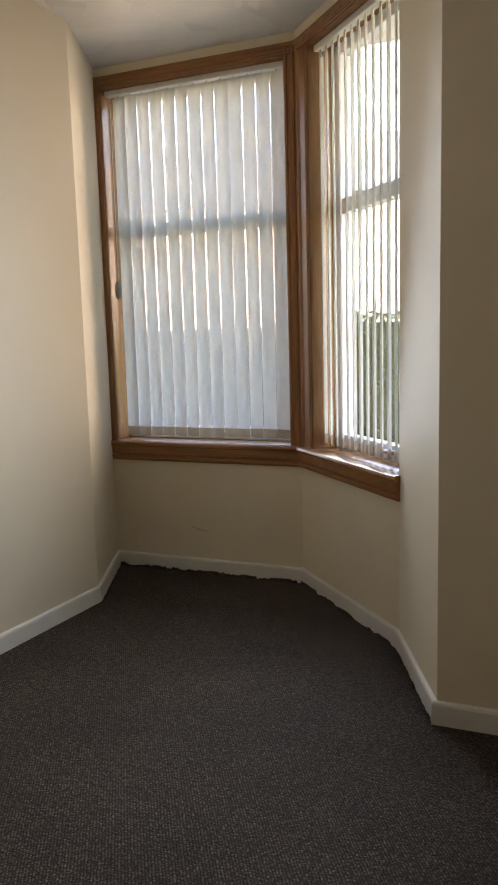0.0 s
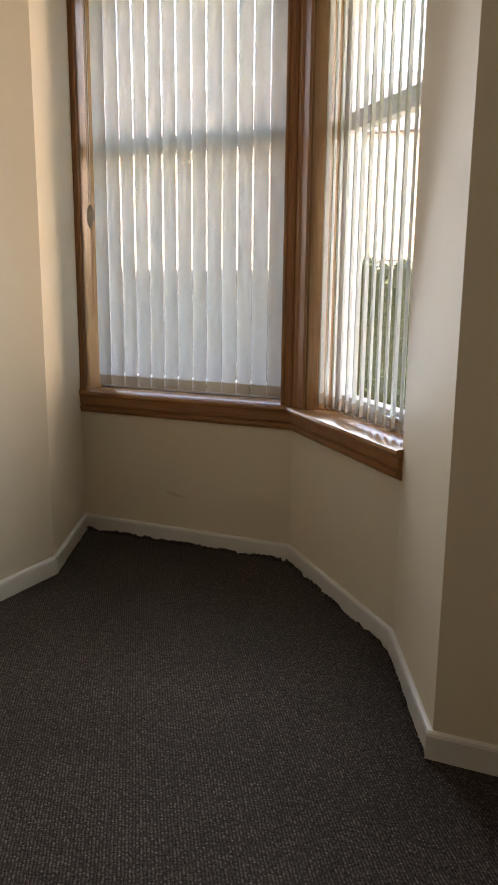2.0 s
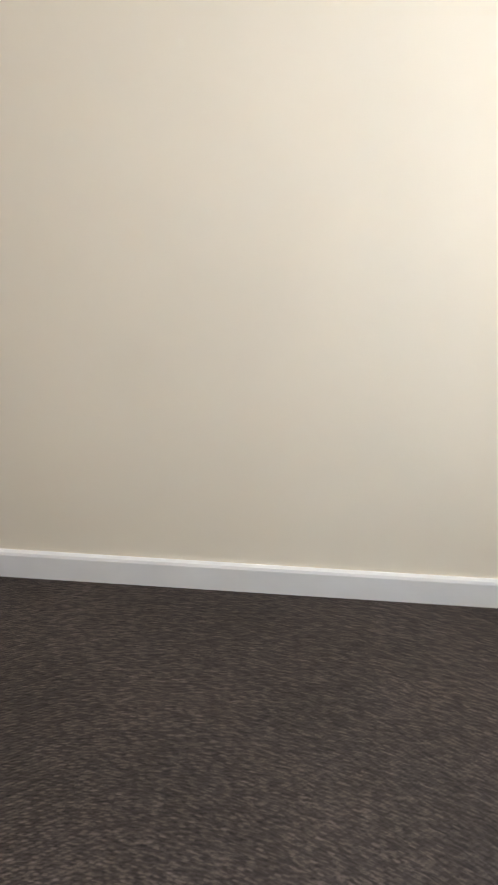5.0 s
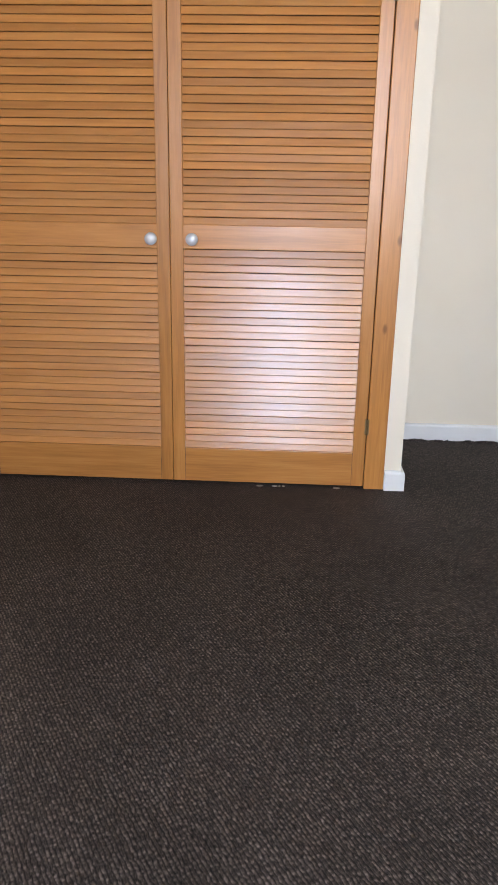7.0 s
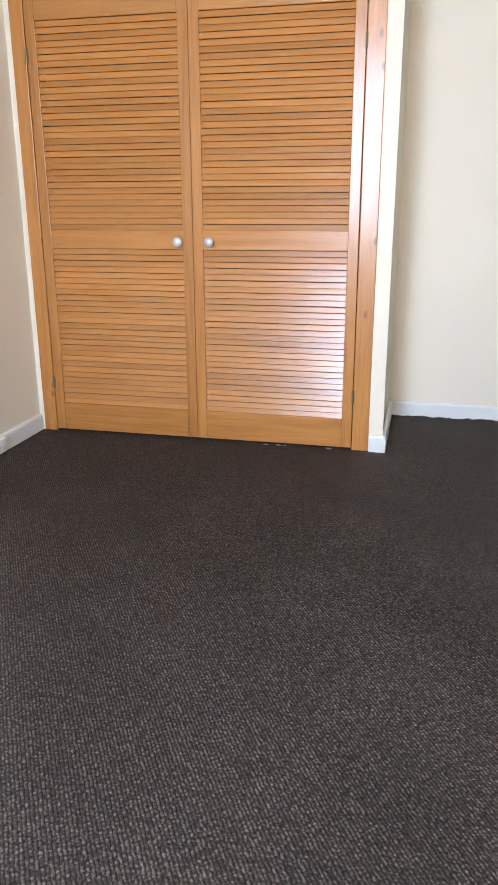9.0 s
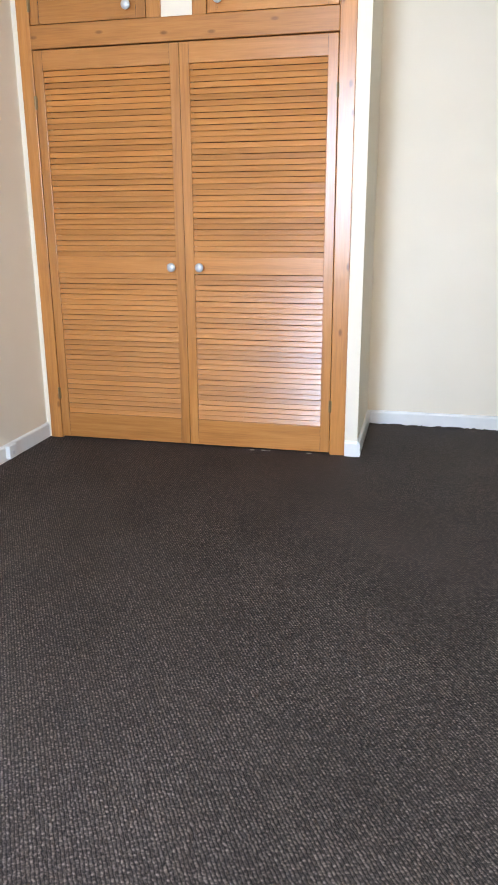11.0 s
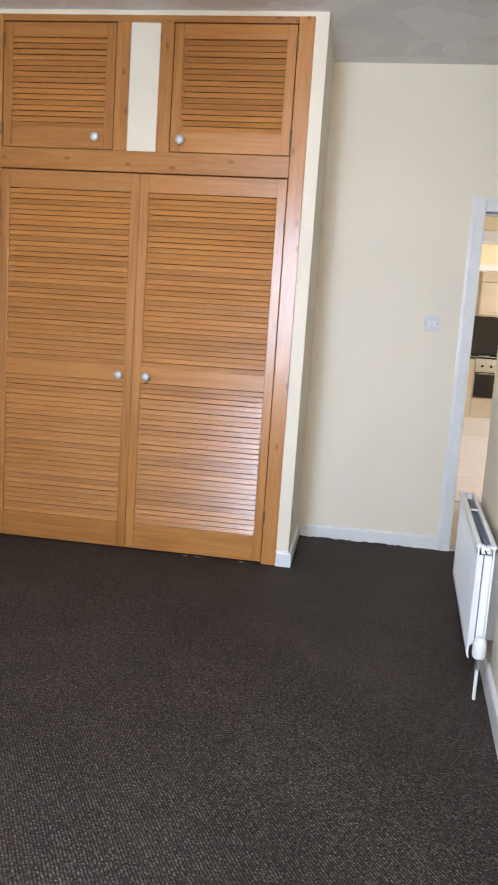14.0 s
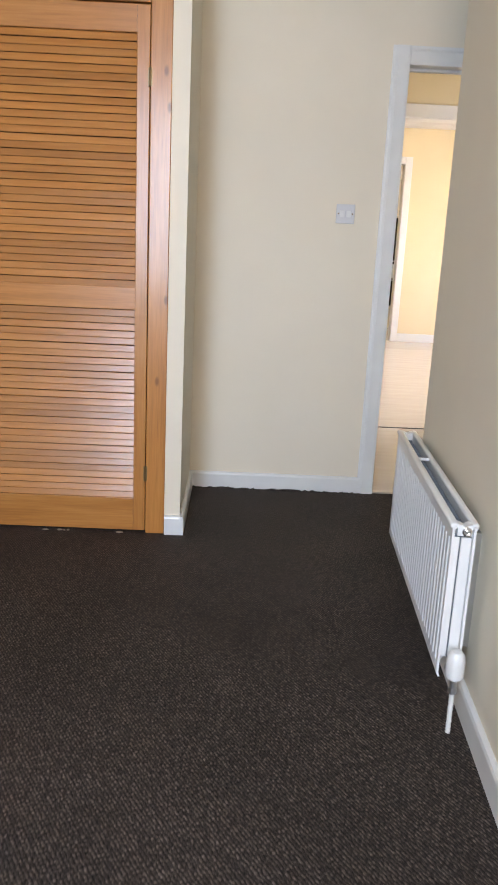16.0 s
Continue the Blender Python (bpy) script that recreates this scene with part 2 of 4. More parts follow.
def carpet_material():
    """Dark brown ribbed loop-pile carpet: rows of loops, each a few millimetres."""
    m, nt, b = shader("ribbed_brown_carpet")
    v = coords(nt)
    fuzz = node(nt, "ShaderNodeTexNoise", Scale=75.0, Detail=3.0)
    hairs = node(nt, "ShaderNodeTexNoise", Scale=150.0, Detail=4.0)
    patch = node(nt, "ShaderNodeTexNoise", Scale=2.2, Detail=4.0)
    for n in (fuzz, hairs, patch):
        nt.links.new(v, n.inputs["Vector"])
    wander = nt.nodes.new("ShaderNodeMix")
    wander.data_type = "VECTOR"
    wander.inputs[0].default_value = 0.009
    nt.links.new(v, wander.inputs[4]), nt.links.new(fuzz.outputs["Color"], wander.inputs[5])
    pitch = node(nt, "ShaderNodeMapping", Scale=(1 / 0.0084, 1 / 0.0060, 1.0))
    lay = node(nt, "ShaderNodeMapping", Rotation=(0.0, 0.0, radians(-32)))      # the ribs run askew to the walls
    nt.links.new(wander.outputs[1], lay.inputs["Vector"])
    nt.links.new(lay.outputs["Vector"], pitch.inputs["Vector"])
    loops = node(nt, "ShaderNodeTexVoronoi", Scale=1.0, Randomness=0.36)
    loops.voronoi_dimensions = "2D"
    nt.links.new(pitch.outputs["Vector"], loops.inputs["Vector"])
    sep = nt.nodes.new("ShaderNodeSeparateColor")
    nt.links.new(loops.outputs["Color"], sep.inputs[0])
    mix = nt.nodes.new("ShaderNodeMix")
    mix.data_type = "FLOAT"
    mix.inputs[0].default_value = 0.50
    tone = node(nt, "ShaderNodeMapRange")
    tone.inputs["To Min"].default_value, tone.inputs["To Max"].default_value = 0.39, 0.61
    nt.links.new(sep.outputs[0], tone.inputs["Value"])
    nt.links.new(tone.outputs[0], mix.inputs[2]), nt.links.new(hairs.outputs[0], mix.inputs[3])
    # shade between the loops and in the rib grooves, painted into the pile colour
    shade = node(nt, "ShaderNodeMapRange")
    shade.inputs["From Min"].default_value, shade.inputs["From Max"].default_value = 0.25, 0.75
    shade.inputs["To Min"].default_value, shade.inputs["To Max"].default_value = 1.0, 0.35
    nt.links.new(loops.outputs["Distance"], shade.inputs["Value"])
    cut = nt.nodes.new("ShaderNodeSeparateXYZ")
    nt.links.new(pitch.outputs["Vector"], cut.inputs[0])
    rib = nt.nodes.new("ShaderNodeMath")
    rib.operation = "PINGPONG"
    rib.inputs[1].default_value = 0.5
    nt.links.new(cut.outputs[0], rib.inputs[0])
    groove_shade = node(nt, "ShaderNodeMapRange")
    groove_shade.inputs["From Min"].default_value, groove_shade.inputs["From Max"].default_value = 0.04, 0.32
    groove_shade.inputs["To Min"].default_value, groove_shade.inputs["To Max"].default_value = 0.24, 1.0
    nt.links.new(rib.outputs[0], groove_shade.inputs["Value"])
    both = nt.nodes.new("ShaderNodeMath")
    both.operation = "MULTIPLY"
    nt.links.new(shade.outputs[0], both.inputs[0]), nt.links.new(groove_shade.outputs[0], both.inputs[1])
    col = ramp(nt, mix.outputs[0], [(0.36, (0.012, 0.0090, 0.0073)), (0.5, (0.077, 0.0585, 0.049)), (0.66, (0.27, 0.214, 0.184))])
    hsv = node(nt, "ShaderNodeHueSaturation")
    nt.links.new(ramp(nt, patch.outputs[0], [(0.3, (0.8,) * 3), (0.7, (1.15,) * 3)]), hsv.inputs["Value"])
    gap_shade = nt.nodes.new("ShaderNodeMix")
    gap_shade.data_type, gap_shade.blend_type = "RGBA", "MULTIPLY"
    gap_shade.inputs[0].default_value = 1.0
    nt.links.new(col, gap_shade.inputs[6]), nt.links.new(both.outputs[0], gap_shade.inputs[7])
    nt.links.new(gap_shade.outputs[2], hsv.inputs["Color"])
    nt.links.new(hsv.outputs[0], b.inputs["Base Color"])
    b.inputs["Roughness"].default_value = 0.75
    b.inputs["Specular IOR Level"].default_value = 0.25
    bump(nt, b, both.outputs[0], 0.6, 0.003)
    return m


def fabric(name, col, through_light, rough=0.85):
    """Woven cloth that lets part of the light through."""
    m, nt, b = shader(name)
    v = coords(nt, (1, 1, 1), True)
    weave = node(nt, "ShaderNodeTexNoise", Scale=400.0, Detail=2.0)
    slub = node(nt, "ShaderNodeTexNoise", Scale=14.0, Detail=4.0)
    nt.links.new(v, weave.inputs["Vector"]), nt.links.new(v, slub.inputs["Vector"])
    c = ramp(nt, slub.outputs[0], [(0.3, tuple(x * 0.94 for x in col)), (0.7, col)])
    nt.links.new(c, b.inputs["Base Color"])
    b.inputs["Roughness"].default_value = rough
    bump(nt, b, weave.outputs[0], 0.2, 0.0006)
    tr = nt.nodes.new("ShaderNodeBsdfTranslucent")
    nt.links.new(c, tr.inputs["Color"])
    mx = nt.nodes.new("ShaderNodeMixShader")
    mx.inputs[0].default_value = through_light
    nt.links.new(b.outputs[0], mx.inputs[1]), nt.links.new(tr.outputs[0], mx.inputs[2])
    nt.links.new(mx.outputs[0], nt.nodes["Material Output"].inputs["Surface"])
    return m


def glass_material():
    m, nt, b = shader("window_glass")
    tr = nt.nodes.new("ShaderNodeBsdfTransparent")
    gl = nt.nodes.new("ShaderNodeBsdfGlossy")
    gl.inputs["Roughness"].default_value = 0.02
    mx = nt.nodes.new("ShaderNodeMixShader")
    mx.inputs[0].default_value = 0.06
    nt.links.new(tr.outputs[0], mx.inputs[1]), nt.links.new(gl.outputs[0], mx.inputs[2])
    nt.links.new(mx.outputs[0], nt.nodes["Material Output"].inputs["Surface"])
    return m


def hall_floor_material():
    m, nt, b = shader("pale_laminate")
    v = coords(nt, (1.0, 6.0, 1.0))
    n = node(nt, "ShaderNodeTexNoise", Scale=3.0, Detail=6.0, Distortion=0.5)
    nt.links.new(v, n.inputs["Vector"])
    nt.links.new(ramp(nt, n.outputs[0], [(0.3, (0.66, 0.60, 0.54)), (0.7, (0.72, 0.67, 0.61))]), b.inputs["Base Color"])
    b.inputs["Roughness"].default_value = 0.22
    bump(nt, b, n.outputs[0], 0.1, 0.001)
    return m


plaster = ceiling_plaster()
carpet = carpet_material()
vane_cloth = fabric("cream_vane_cloth", (0.78, 0.79, 0.745), 0.40)
hem_cloth = fabric("doubled_vane_hem", (0.55, 0.47, 0.35), 0.20)
shade_cloth = fabric("white_lampshade_cloth", (0.85, 0.83, 0.76), 0.35)
glass = glass_material()
laminate = hall_floor_material()


def leaf_material():
    m, nt, b = shader("hedge_leaf")
    ge = nt.nodes.new("ShaderNodeNewGeometry")
    nt.links.new(ramp(nt, ge.outputs["Random Per Island"], [(0.0, (0.015, 0.03, 0.008)), (0.6, (0.03, 0.055, 0.016)), (1.0, (0.05, 0.085, 0.028))]),
                 b.inputs["Base Color"])
    b.inputs["Roughness"].default_value = 0.5
    return m


hedge_leaf = leaf_material()


# ---------- mesh helpers ----------
def box(bm, x0, x1, y0, y1, z0, z1, bevel=0.0, segments=2):
    m = Matrix.LocRotScale(((x0 + x1) / 2, (y0 + y1) / 2, (z0 + z1) / 2), None, (abs(x1 - x0), abs(y1 - y0), abs(z1 - z0)))
    made = bmesh.ops.create_cube(bm, size=1, matrix=m)
    if bevel:
        edges = list({e for v in made["verts"] for e in v.link_edges})
        bmesh.ops.bevel(bm, geom=edges, offset=bevel, segments=segments, affect="EDGES", profile=0.5)


def prism(bm, outline, z0, z1):
    """An upright block over a plan outline."""
    low = [bm.verts.new((x, y, z0)) for x, y in outline]
    high = [bm.verts.new((x, y, z1)) for x, y in outline]
    n = len(outline)
    bm.faces.new(low[::-1]), bm.faces.new(high)
    for i in range(n):
        bm.faces.new((low[i], low[(i + 1) % n], high[(i + 1) % n], high[i]))


def tube(bm, a, b, r0, r1=None, sides=16, cap=True):
    a, b = Vector(a), Vector(b)
    m = Matrix.Translation((a + b) / 2) @ (b - a).to_track_quat("Z", "Y").to_matrix().to_4x4()
    bmesh.ops.create_cone(bm, cap_ends=cap, segments=sides, radius1=r0, radius2=r0 if r1 is None else r1, depth=(b - a).length, matrix=m)


def lathe(bm, profile, centre, axis, sides=24):
    """Turns a profile of (radius, height) about an axis through centre."""
    q = Vector(axis).to_track_quat("Z", "Y").to_matrix().to_4x4()
    m = Matrix.Translation(centre) @ q
    rings = []
    for r, h in profile:
        if r < 1e-6:
            rings.append([bm.verts.new(m @ Vector((0, 0, h)))])
        else:
            rings.append([bm.verts.new(m @ Vector((r * math.cos(2 * math.pi * i / sides), r * math.sin(2 * math.pi * i / sides), h))) for i in range(sides)])
    for p, q2 in zip(rings, rings[1:]):
        for i in range(sides):
            j = (i + 1) % sides
            if len(p) == 1:
                bm.faces.new((p[0], q2[i], q2[j]))
            elif len(q2) == 1:
                bm.faces.new((p[i], p[j], q2[0]))
            else:
                bm.faces.new((p[i], p[j], q2[j], q2[i]))


def sweep(bm, profile, length, m):
    """A moulding: a profile of (out, up) drawn along local x for a length, then placed by m."""
    a = [bm.verts.new(m @ Vector((0, o, u))) for o, u in profile]
    b = [bm.verts.new(m @ Vector((length, o, u))) for o, u in profile]
    n = len(profile)
    for i in range(n):
        bm.faces.new((a[i], a[(i + 1) % n], b[(i + 1) % n], b[i]))
    bm.faces.new(a[::-1]), bm.faces.new(b)


def finish(bm, name, material, smooth=False):
    bmesh.ops.recalc_face_normals(bm, faces=bm.faces)
    me = bpy.data.meshes.new(name)
    bm.to_mesh(me)
    bm.free()
    me.materials.append(material)
    if smooth:
        for p in me.polygons:
            p.use_smooth = True
        me.set_sharp_from_angle(angle=radians(35))
    return me


def thing(name, place, label, category, group=""):
    ob = new(name)
    ob.empty_display_size = 0.1
    ob.location = place
    return tagged(ob, label, category, group)


def attach(ob, parent):
    ob.parent = parent
    if parent.type == "EMPTY":
        ob.matrix_parent_inverse = Matrix.Translation(-Vector(parent.location))
    return ob


def part(name, bm, material, parent, label="", smooth=False):
    ob = new(name, finish(bm, name, material, smooth))
    attach(ob, parent)
    return tagged(ob, label)


def solid(name, bm, material, label, category, kind="structure", smooth=False):
    return tagged(new(name, finish(bm, name, material, smooth)), label, category, "", kind)


def local(px, py, qx, qy, z=0.0):
    """A frame with x from p to q along a wall, y into the room (to the left of p-q), z up; and the length."""
    d = Vector((qx - px, qy - py, 0))
    length = d.length
    d.normalize()
    m = Matrix(((d.x, -d.y, 0, px), (d.y, d.x, 0, py), (0, 0, 1, z), (0, 0, 0, 1)))
    return m, length


# ---------- plan ----------
CEIL = 2.787
A = (0.717, -4.400)      # bend between the radiator wall and the bay
E = (0.976, -5.000)      # bay corner beside the front window
F = (-0.186, -5.000)     # bay corner between the two windows
G = (-0.838, -4.315)     # bay corner at the end of the side window
H = (-1.082, -3.740)     # end of the bay at the window wall
WEST = -1.700
SLOPE = 0.066            # the radiator wall runs a little out of square
BOARD = 0.745            # top of the window board
HEAD = 2.742             # top of the window casing
DOOR_Y = 0.675


def rad_x(y):
    return A[0] + SLOPE * (y - A[1])


# ---------- floor, walls, ceiling ----------
bm = bmesh.new()
box(bm, -2.0, 2.1, -5.35, 0.69, -0.12, 0.0)
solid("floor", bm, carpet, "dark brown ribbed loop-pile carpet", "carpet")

bm = bmesh.new()
box(bm, -2.0, 2.2, -5.35, 0.80, CEIL, CEIL + 0.15)
solid("ceiling", bm, plaster, "white textured plaster ceiling with overlapping trowel sweeps", "ceiling")

bm = bmesh.new()
B = (rad_x(-0.25), -0.25)
arc = [(B[0] + 0.06 * (1 - math.cos(a)), B[1] + 0.06 * math.sin(a)) for a in [radians(15 * i) for i in range(1, 7)]]
prism(bm, [A, B, *arc, (1.95, -0.19), (1.95, -0.36), (B[0] + 0.16, -0.36), (A[0] + 0.20, A[1])], 0.0, CEIL + 0.05)
solid("wall_radiator", bm, wall_paint, "cream painted wall behind the radiator", "wall")
bm = bmesh.new()
prism(bm, [A, (A[0] + 0.20, A[1]), (1.26, -5.26), (E[0], -5.26), E], 0.0, CEIL + 0.05)
solid("wall_bay_side", bm, wall_paint, "cream painted splayed side of the bay", "wall")
bm = bmesh.new()
box(bm, 1.95, 2.07, -0.36, DOOR_Y, 0.0, CEIL + 0.05)
solid("wall_recess", bm, wall_paint, "cream painted wall beside the doorway recess", "wall")
bm = bmesh.new()
prism(bm, [(-1.90, H[1]), (-1.90, -4.15), (-1.05, -4.52), G, H], 0.0, CEIL + 0.05)
solid("wall_window", bm, wall_paint, "cream painted wall and splayed side next to the bay", "wall")
bm = bmesh.new()
box(bm, -1.90, WEST, H[1], DOOR_Y, 0.0, CEIL + 0.05)
solid("wall_west", bm, wall_paint, "cream painted side wall", "wall")
bm = bmesh.new()
box(bm, -1.90, 0.96, DOOR_Y, 0.80, 0.0, CEIL + 0.05)
box(bm, 1.77, 2.60, DOOR_Y, 0.80, 0.0, CEIL + 0.05)
box(bm, 0.96, 1.77, DOOR_Y, 0.80, 2.024, CEIL + 0.05)
solid("wall_door", bm, wall_paint, "cream painted wall with the doorway", "wall")
bm = bmesh.new()
prism(bm, [(0.004, 0.0), (0.070, 0.0), (0.064, DOOR_Y), (0.004, DOOR_Y)], 0.0, CEIL + 0.05)
solid("wall_pier", bm, wall_paint, "narrow cream plaster pier beside the fitted wardrobe", "wall")
bm = bmesh.new()
box(bm, WEST, 0.004, 0.0, 0.10, 2.764, CEIL + 0.05)
box(bm, WEST, -1.672, 0.001, 0.10, 0.0, 2.764)
solid("trim_plaster", bm, wall_paint, "cream plaster strip round the wardrobe opening", "wall")
for nm, pts in (("wall_under_front_window", [E, F, (-0.29, -5.26), (E[0], -5.26)]), ("wall_under_side_window", [F, G, (-1.02, -4.50), (-0.29, -5.26)])):
    bm = bmesh.new()
    prism(bm, pts, 0.0, BOARD - 0.03)
    solid(nm, bm, wall_paint, "cream painted wall below the bay window", "wall")
    bm = bmesh.new()
    prism(bm, pts, HEAD, CEIL + 0.05)
    solid(nm.replace("under", "over"), bm, wall_paint, "cream plaster strip above the bay window", "wall")


# ---------- skirting ----------
SKIRT = [(0, 0), (0.016, 0), (0.016, 0.070), (0.013, 0.078), (0.006, 0.082), (0, 0.082)]


def skirting(p, q, grow0=0.0, grow1=0.0):
    m, length = local(*p, *q)
    bm = bmesh.new()
    sweep(bm, SKIRT, length + grow0 + grow1, m @ Matrix.Translation((-grow0, 0, 0)))
    return solid("baseboard", bm, white_gloss, "white painted skirting board with a rounded top", "skirting board")


skirting(A, (rad_x(-0.25), -0.25))
skirting(E, A)
skirting(F, E)
skirting(G, F)
skirting(H, G)
skirting((WEST, H[1]), H, 0.0, 0.016)
skirting((WEST, 0.0), (WEST, H[1]))
skirting((0.912, DOOR_Y), (0.064, DOOR_Y))
skirting((0.064, DOOR_Y), (0.070, 0.0), 0.0, 0.016)
skirting((0.070, 0.0), (0.006, 0.0), 0.0, 0.0)
skirting((1.95, DOOR_Y), (1.83, DOOR_Y))
skirting((1.95, -0.19), (1.95, DOOR_Y))
skirting((rad_x(-0.25) + 0.06, -0.19), (1.95, -0.19))



def carpet_fringe():
    """The ragged cut edge of the carpet where it curls up against the skirting round the bay."""
    rng = random.Random(21)
    bm = bmesh.new()
    for p, q, high in ((F, E, 0.020), (G, F, 0.020), (H, G, 0.015), (E, A, 0.009), ((0.912, DOOR_Y), (0.064, DOOR_Y), 0.010)):
        m, length = local(*p, *q)
        n = int(length / 0.005)
        front, back, top = [], [], []
        h = 0.006
        for i in range(n + 1):
            x = 0.016 + (length - 0.032) * i / n
            h = max(0.0005, min(high, h + rng.uniform(-0.0045, 0.0045)))
            if rng.random() < 0.05:
                h = rng.uniform(0.4, 1.0) * high
            d = 0.0165 + rng.uniform(0.004, 0.009)
            front.append(bm.verts.new(m @ Vector((x, d + 0.006, -0.001))))
            top.append(bm.verts.new(m @ Vector((x + rng.uniform(-0.002, 0.002), d, h))))
            back.append(bm.verts.new(m @ Vector((x, 0.0165, h * 0.75))))
        for i in range(n):
            bm.faces.new((front[i], front[i + 1], top[i + 1], top[i]))
            bm.faces.new((top[i], top[i + 1], back[i + 1], back[i]))
    ob = solid("carpet_fringe", bm, carpet, "frayed cut edge of the dark brown carpet", "carpet edge", "stuff")
    return ob


carpet_fringe()


# scuffs on the wall under the front window
bm = bmesh.new()
for (ax, az), (bx, bz) in (((0.477, 0.260), (0.430, 0.253)), ((0.430, 0.253), (0.376, 0.240)), ((0.452, 0.248), (0.405, 0.238))):
    tube(bm, (ax, -4.9995, az), (bx, -4.9995, bz), 0.0014, sides=6)
tube(bm, (0.188, -4.998, 0.568), (0.188, -5.002, 0.568), 0.003, sides=8)
solid("trim_scuffs", bm, plain("scuffed_plaster", (0.42, 0.34, 0.24), 0.8), "thin scratches in the paint under the window", "scratch", "stuff")


# ---------- bay windows ----------
CASING = [(0, 0), (0.014, 0), (0.020, 0.006), (0.020, 0.018), (0.012, 0.024), (0.012, 0.040), (0.017, 0.046), (0.017, 0.056), (0.008, 0.062), (0, 0.062)]


def bay_window(name, p, q, left, right, vanes, twist, seed, tassel, inset):
    """Window between wall points p and q (room on the left of p-q): timber lining, plastic sash, board, blind.
    left, right: casing widths at p and q."""
    m, L = local(*p, *q)
    rot = Matrix.Rotation(math.atan2(m[1][0], m[0][0]), 4, "Z")
    win = thing(name, (*p, BOARD), "white plastic window in a stained wood lining", "window")
    win["kind"] = "structure"

    def piece(nm, bm, material, lab="", smooth=False, under=None):
        bm.transform(m)
        return part(nm, bm, material, under or win, lab, smooth)

    deep = -0.17
    # casing round the opening, on the wall face
    if right:
        bm = bmesh.new()
        slim = [(y, z * right / 0.062) for y, z in CASING]
        sweep(bm, slim, HEAD - BOARD, Matrix(((0, 0, -1, L), (0, 1, 0, -0.012), (1, 0, 0, BOARD), (0, 0, 0, 1))))
        piece("casing", bm, sash_z)
    if left:
        bm = bmesh.new()
        sweep(bm, CASING, HEAD - BOARD, Matrix(((0, 0, 1, 0), (0, 1, 0, -0.012), (1, 0, 0, BOARD), (0, 0, 0, 1))))
        if left > 0.07:
            sweep(bm, CASING, HEAD - BOARD, Matrix(((0, 0, 1, 0.062), (0, 1, 0, -0.02), (1, 0, 0, BOARD), (0, 0, 0, 1))))
        piece("casing", bm, sash_z)
    bm = bmesh.new()
    sweep(bm, CASING[:8] + [(0.0, 0.056)], L, Matrix(((1, 0, 0, 0), (0, 1, 0, -0.010), (0, 0, -1, HEAD), (0, 0, 0, 1))))
    piece("head_casing", bm, sash_x)
    # lining boards of the recess
    x0, x1 = left, L - right
    for a, b in ((x0 - 0.02, x0), (x1, x1 + 0.02)):
        bm = bmesh.new()
        box(bm, a, b, deep, -0.002, BOARD, HEAD - 0.056, 0.002)
        for k in range(2):
            yy = -0.085 - 0.04 * k
            box(bm, a, b + (0.008 if a < x0 else 0), yy - 0.012, yy, BOARD, HEAD - 0.056, 0.003)
        piece("jamb", bm, jamb_wood)
    bm = bmesh.new()
    box(bm, x0, x1, deep, -0.002, HEAD - 0.062, HEAD - 0.042, 0.002)
    piece("head_lining", bm, sash_x)
    # window board with a rounded nose, and the moulded apron under it
    bm = bmesh.new()
    nose = [(deep, 0), (0.028, 0), (0.036, -0.004), (0.040, -0.014), (0.036, -0.025), (0.028, -0.029), (deep, -0.029)]
    sweep(bm, nose, L + inset[0] + inset[1], Matrix.Translation((-inset[0], 0, BOARD)))
    piece("window_board", bm, sill_wood, "varnished wooden window board with a rounded nose", True)
    bm = bmesh.new()
    apron = [(0, -0.029), (0.020, -0.029), (0.020, -0.066), (0.008, -0.069), (0.008, -0.077), (0.027, -0.083), (0.027, -0.093), (0.013, -0.098), (0.013, -0.103), (0.008, -0.112), (0, -0.112)]
    sweep(bm, apron, L + inset[0] * 0.5 + inset[1] * 0.5, Matrix.Translation((-inset[0] * 0.5, 0.001, BOARD)))
    piece("apron", bm, sash_x)
    # white plastic frame
    fy0, fy1, fw = -0.215, -0.150, 0.062
    top = HEAD - 0.05
    TR0, TR1 = 1.900, 1.972
    for a, b, c, d in ((x0 - 0.01, x0 + fw - 0.01, BOARD, top), (x1 - fw + 0.01, x1 + 0.01, BOARD, top)):
        bm = bmesh.new()
        box(bm, a, b, fy0, fy1, c, d, 0.006)
        piece("window_frame", bm, upvc)
    for c, d in ((BOARD, BOARD + 0.07), (TR0, TR1), (top - 0.06, top)):
        bm = bmesh.new()
        box(bm, x0 + fw - 0.012, x1 - fw + 0.012, fy0 + 0.002, fy1 - 0.002, c, d, 0.006)
        piece("transom" if c == TR0 else "window_frame", bm, upvc)
    for c, d in ((BOARD + 0.065, TR0 + 0.005), (TR1 - 0.005, top - 0.055)):
        bm = bmesh.new()
        box(bm, x0 + fw - 0.015, x1 - fw + 0.015, -0.184, -0.180, c, d)
        pane = piece("pane", bm, glass)
        pane.visible_shadow = False
    bm = bmesh.new()
    xm = (x0 + x1) / 2 - 0.12
    box(bm, xm - 0.05, xm + 0.05, fy1 - 0.001, fy1 + 0.012, BOARD + 0.028, BOARD + 0.052, 0.004)
    box(bm, xm - 0.012, xm + 0.075, fy1 + 0.010, fy1 + 0.022, BOARD + 0.034, BOARD + 0.050, 0.004)
    piece("window_handle", bm, chrome, "chrome window catch")

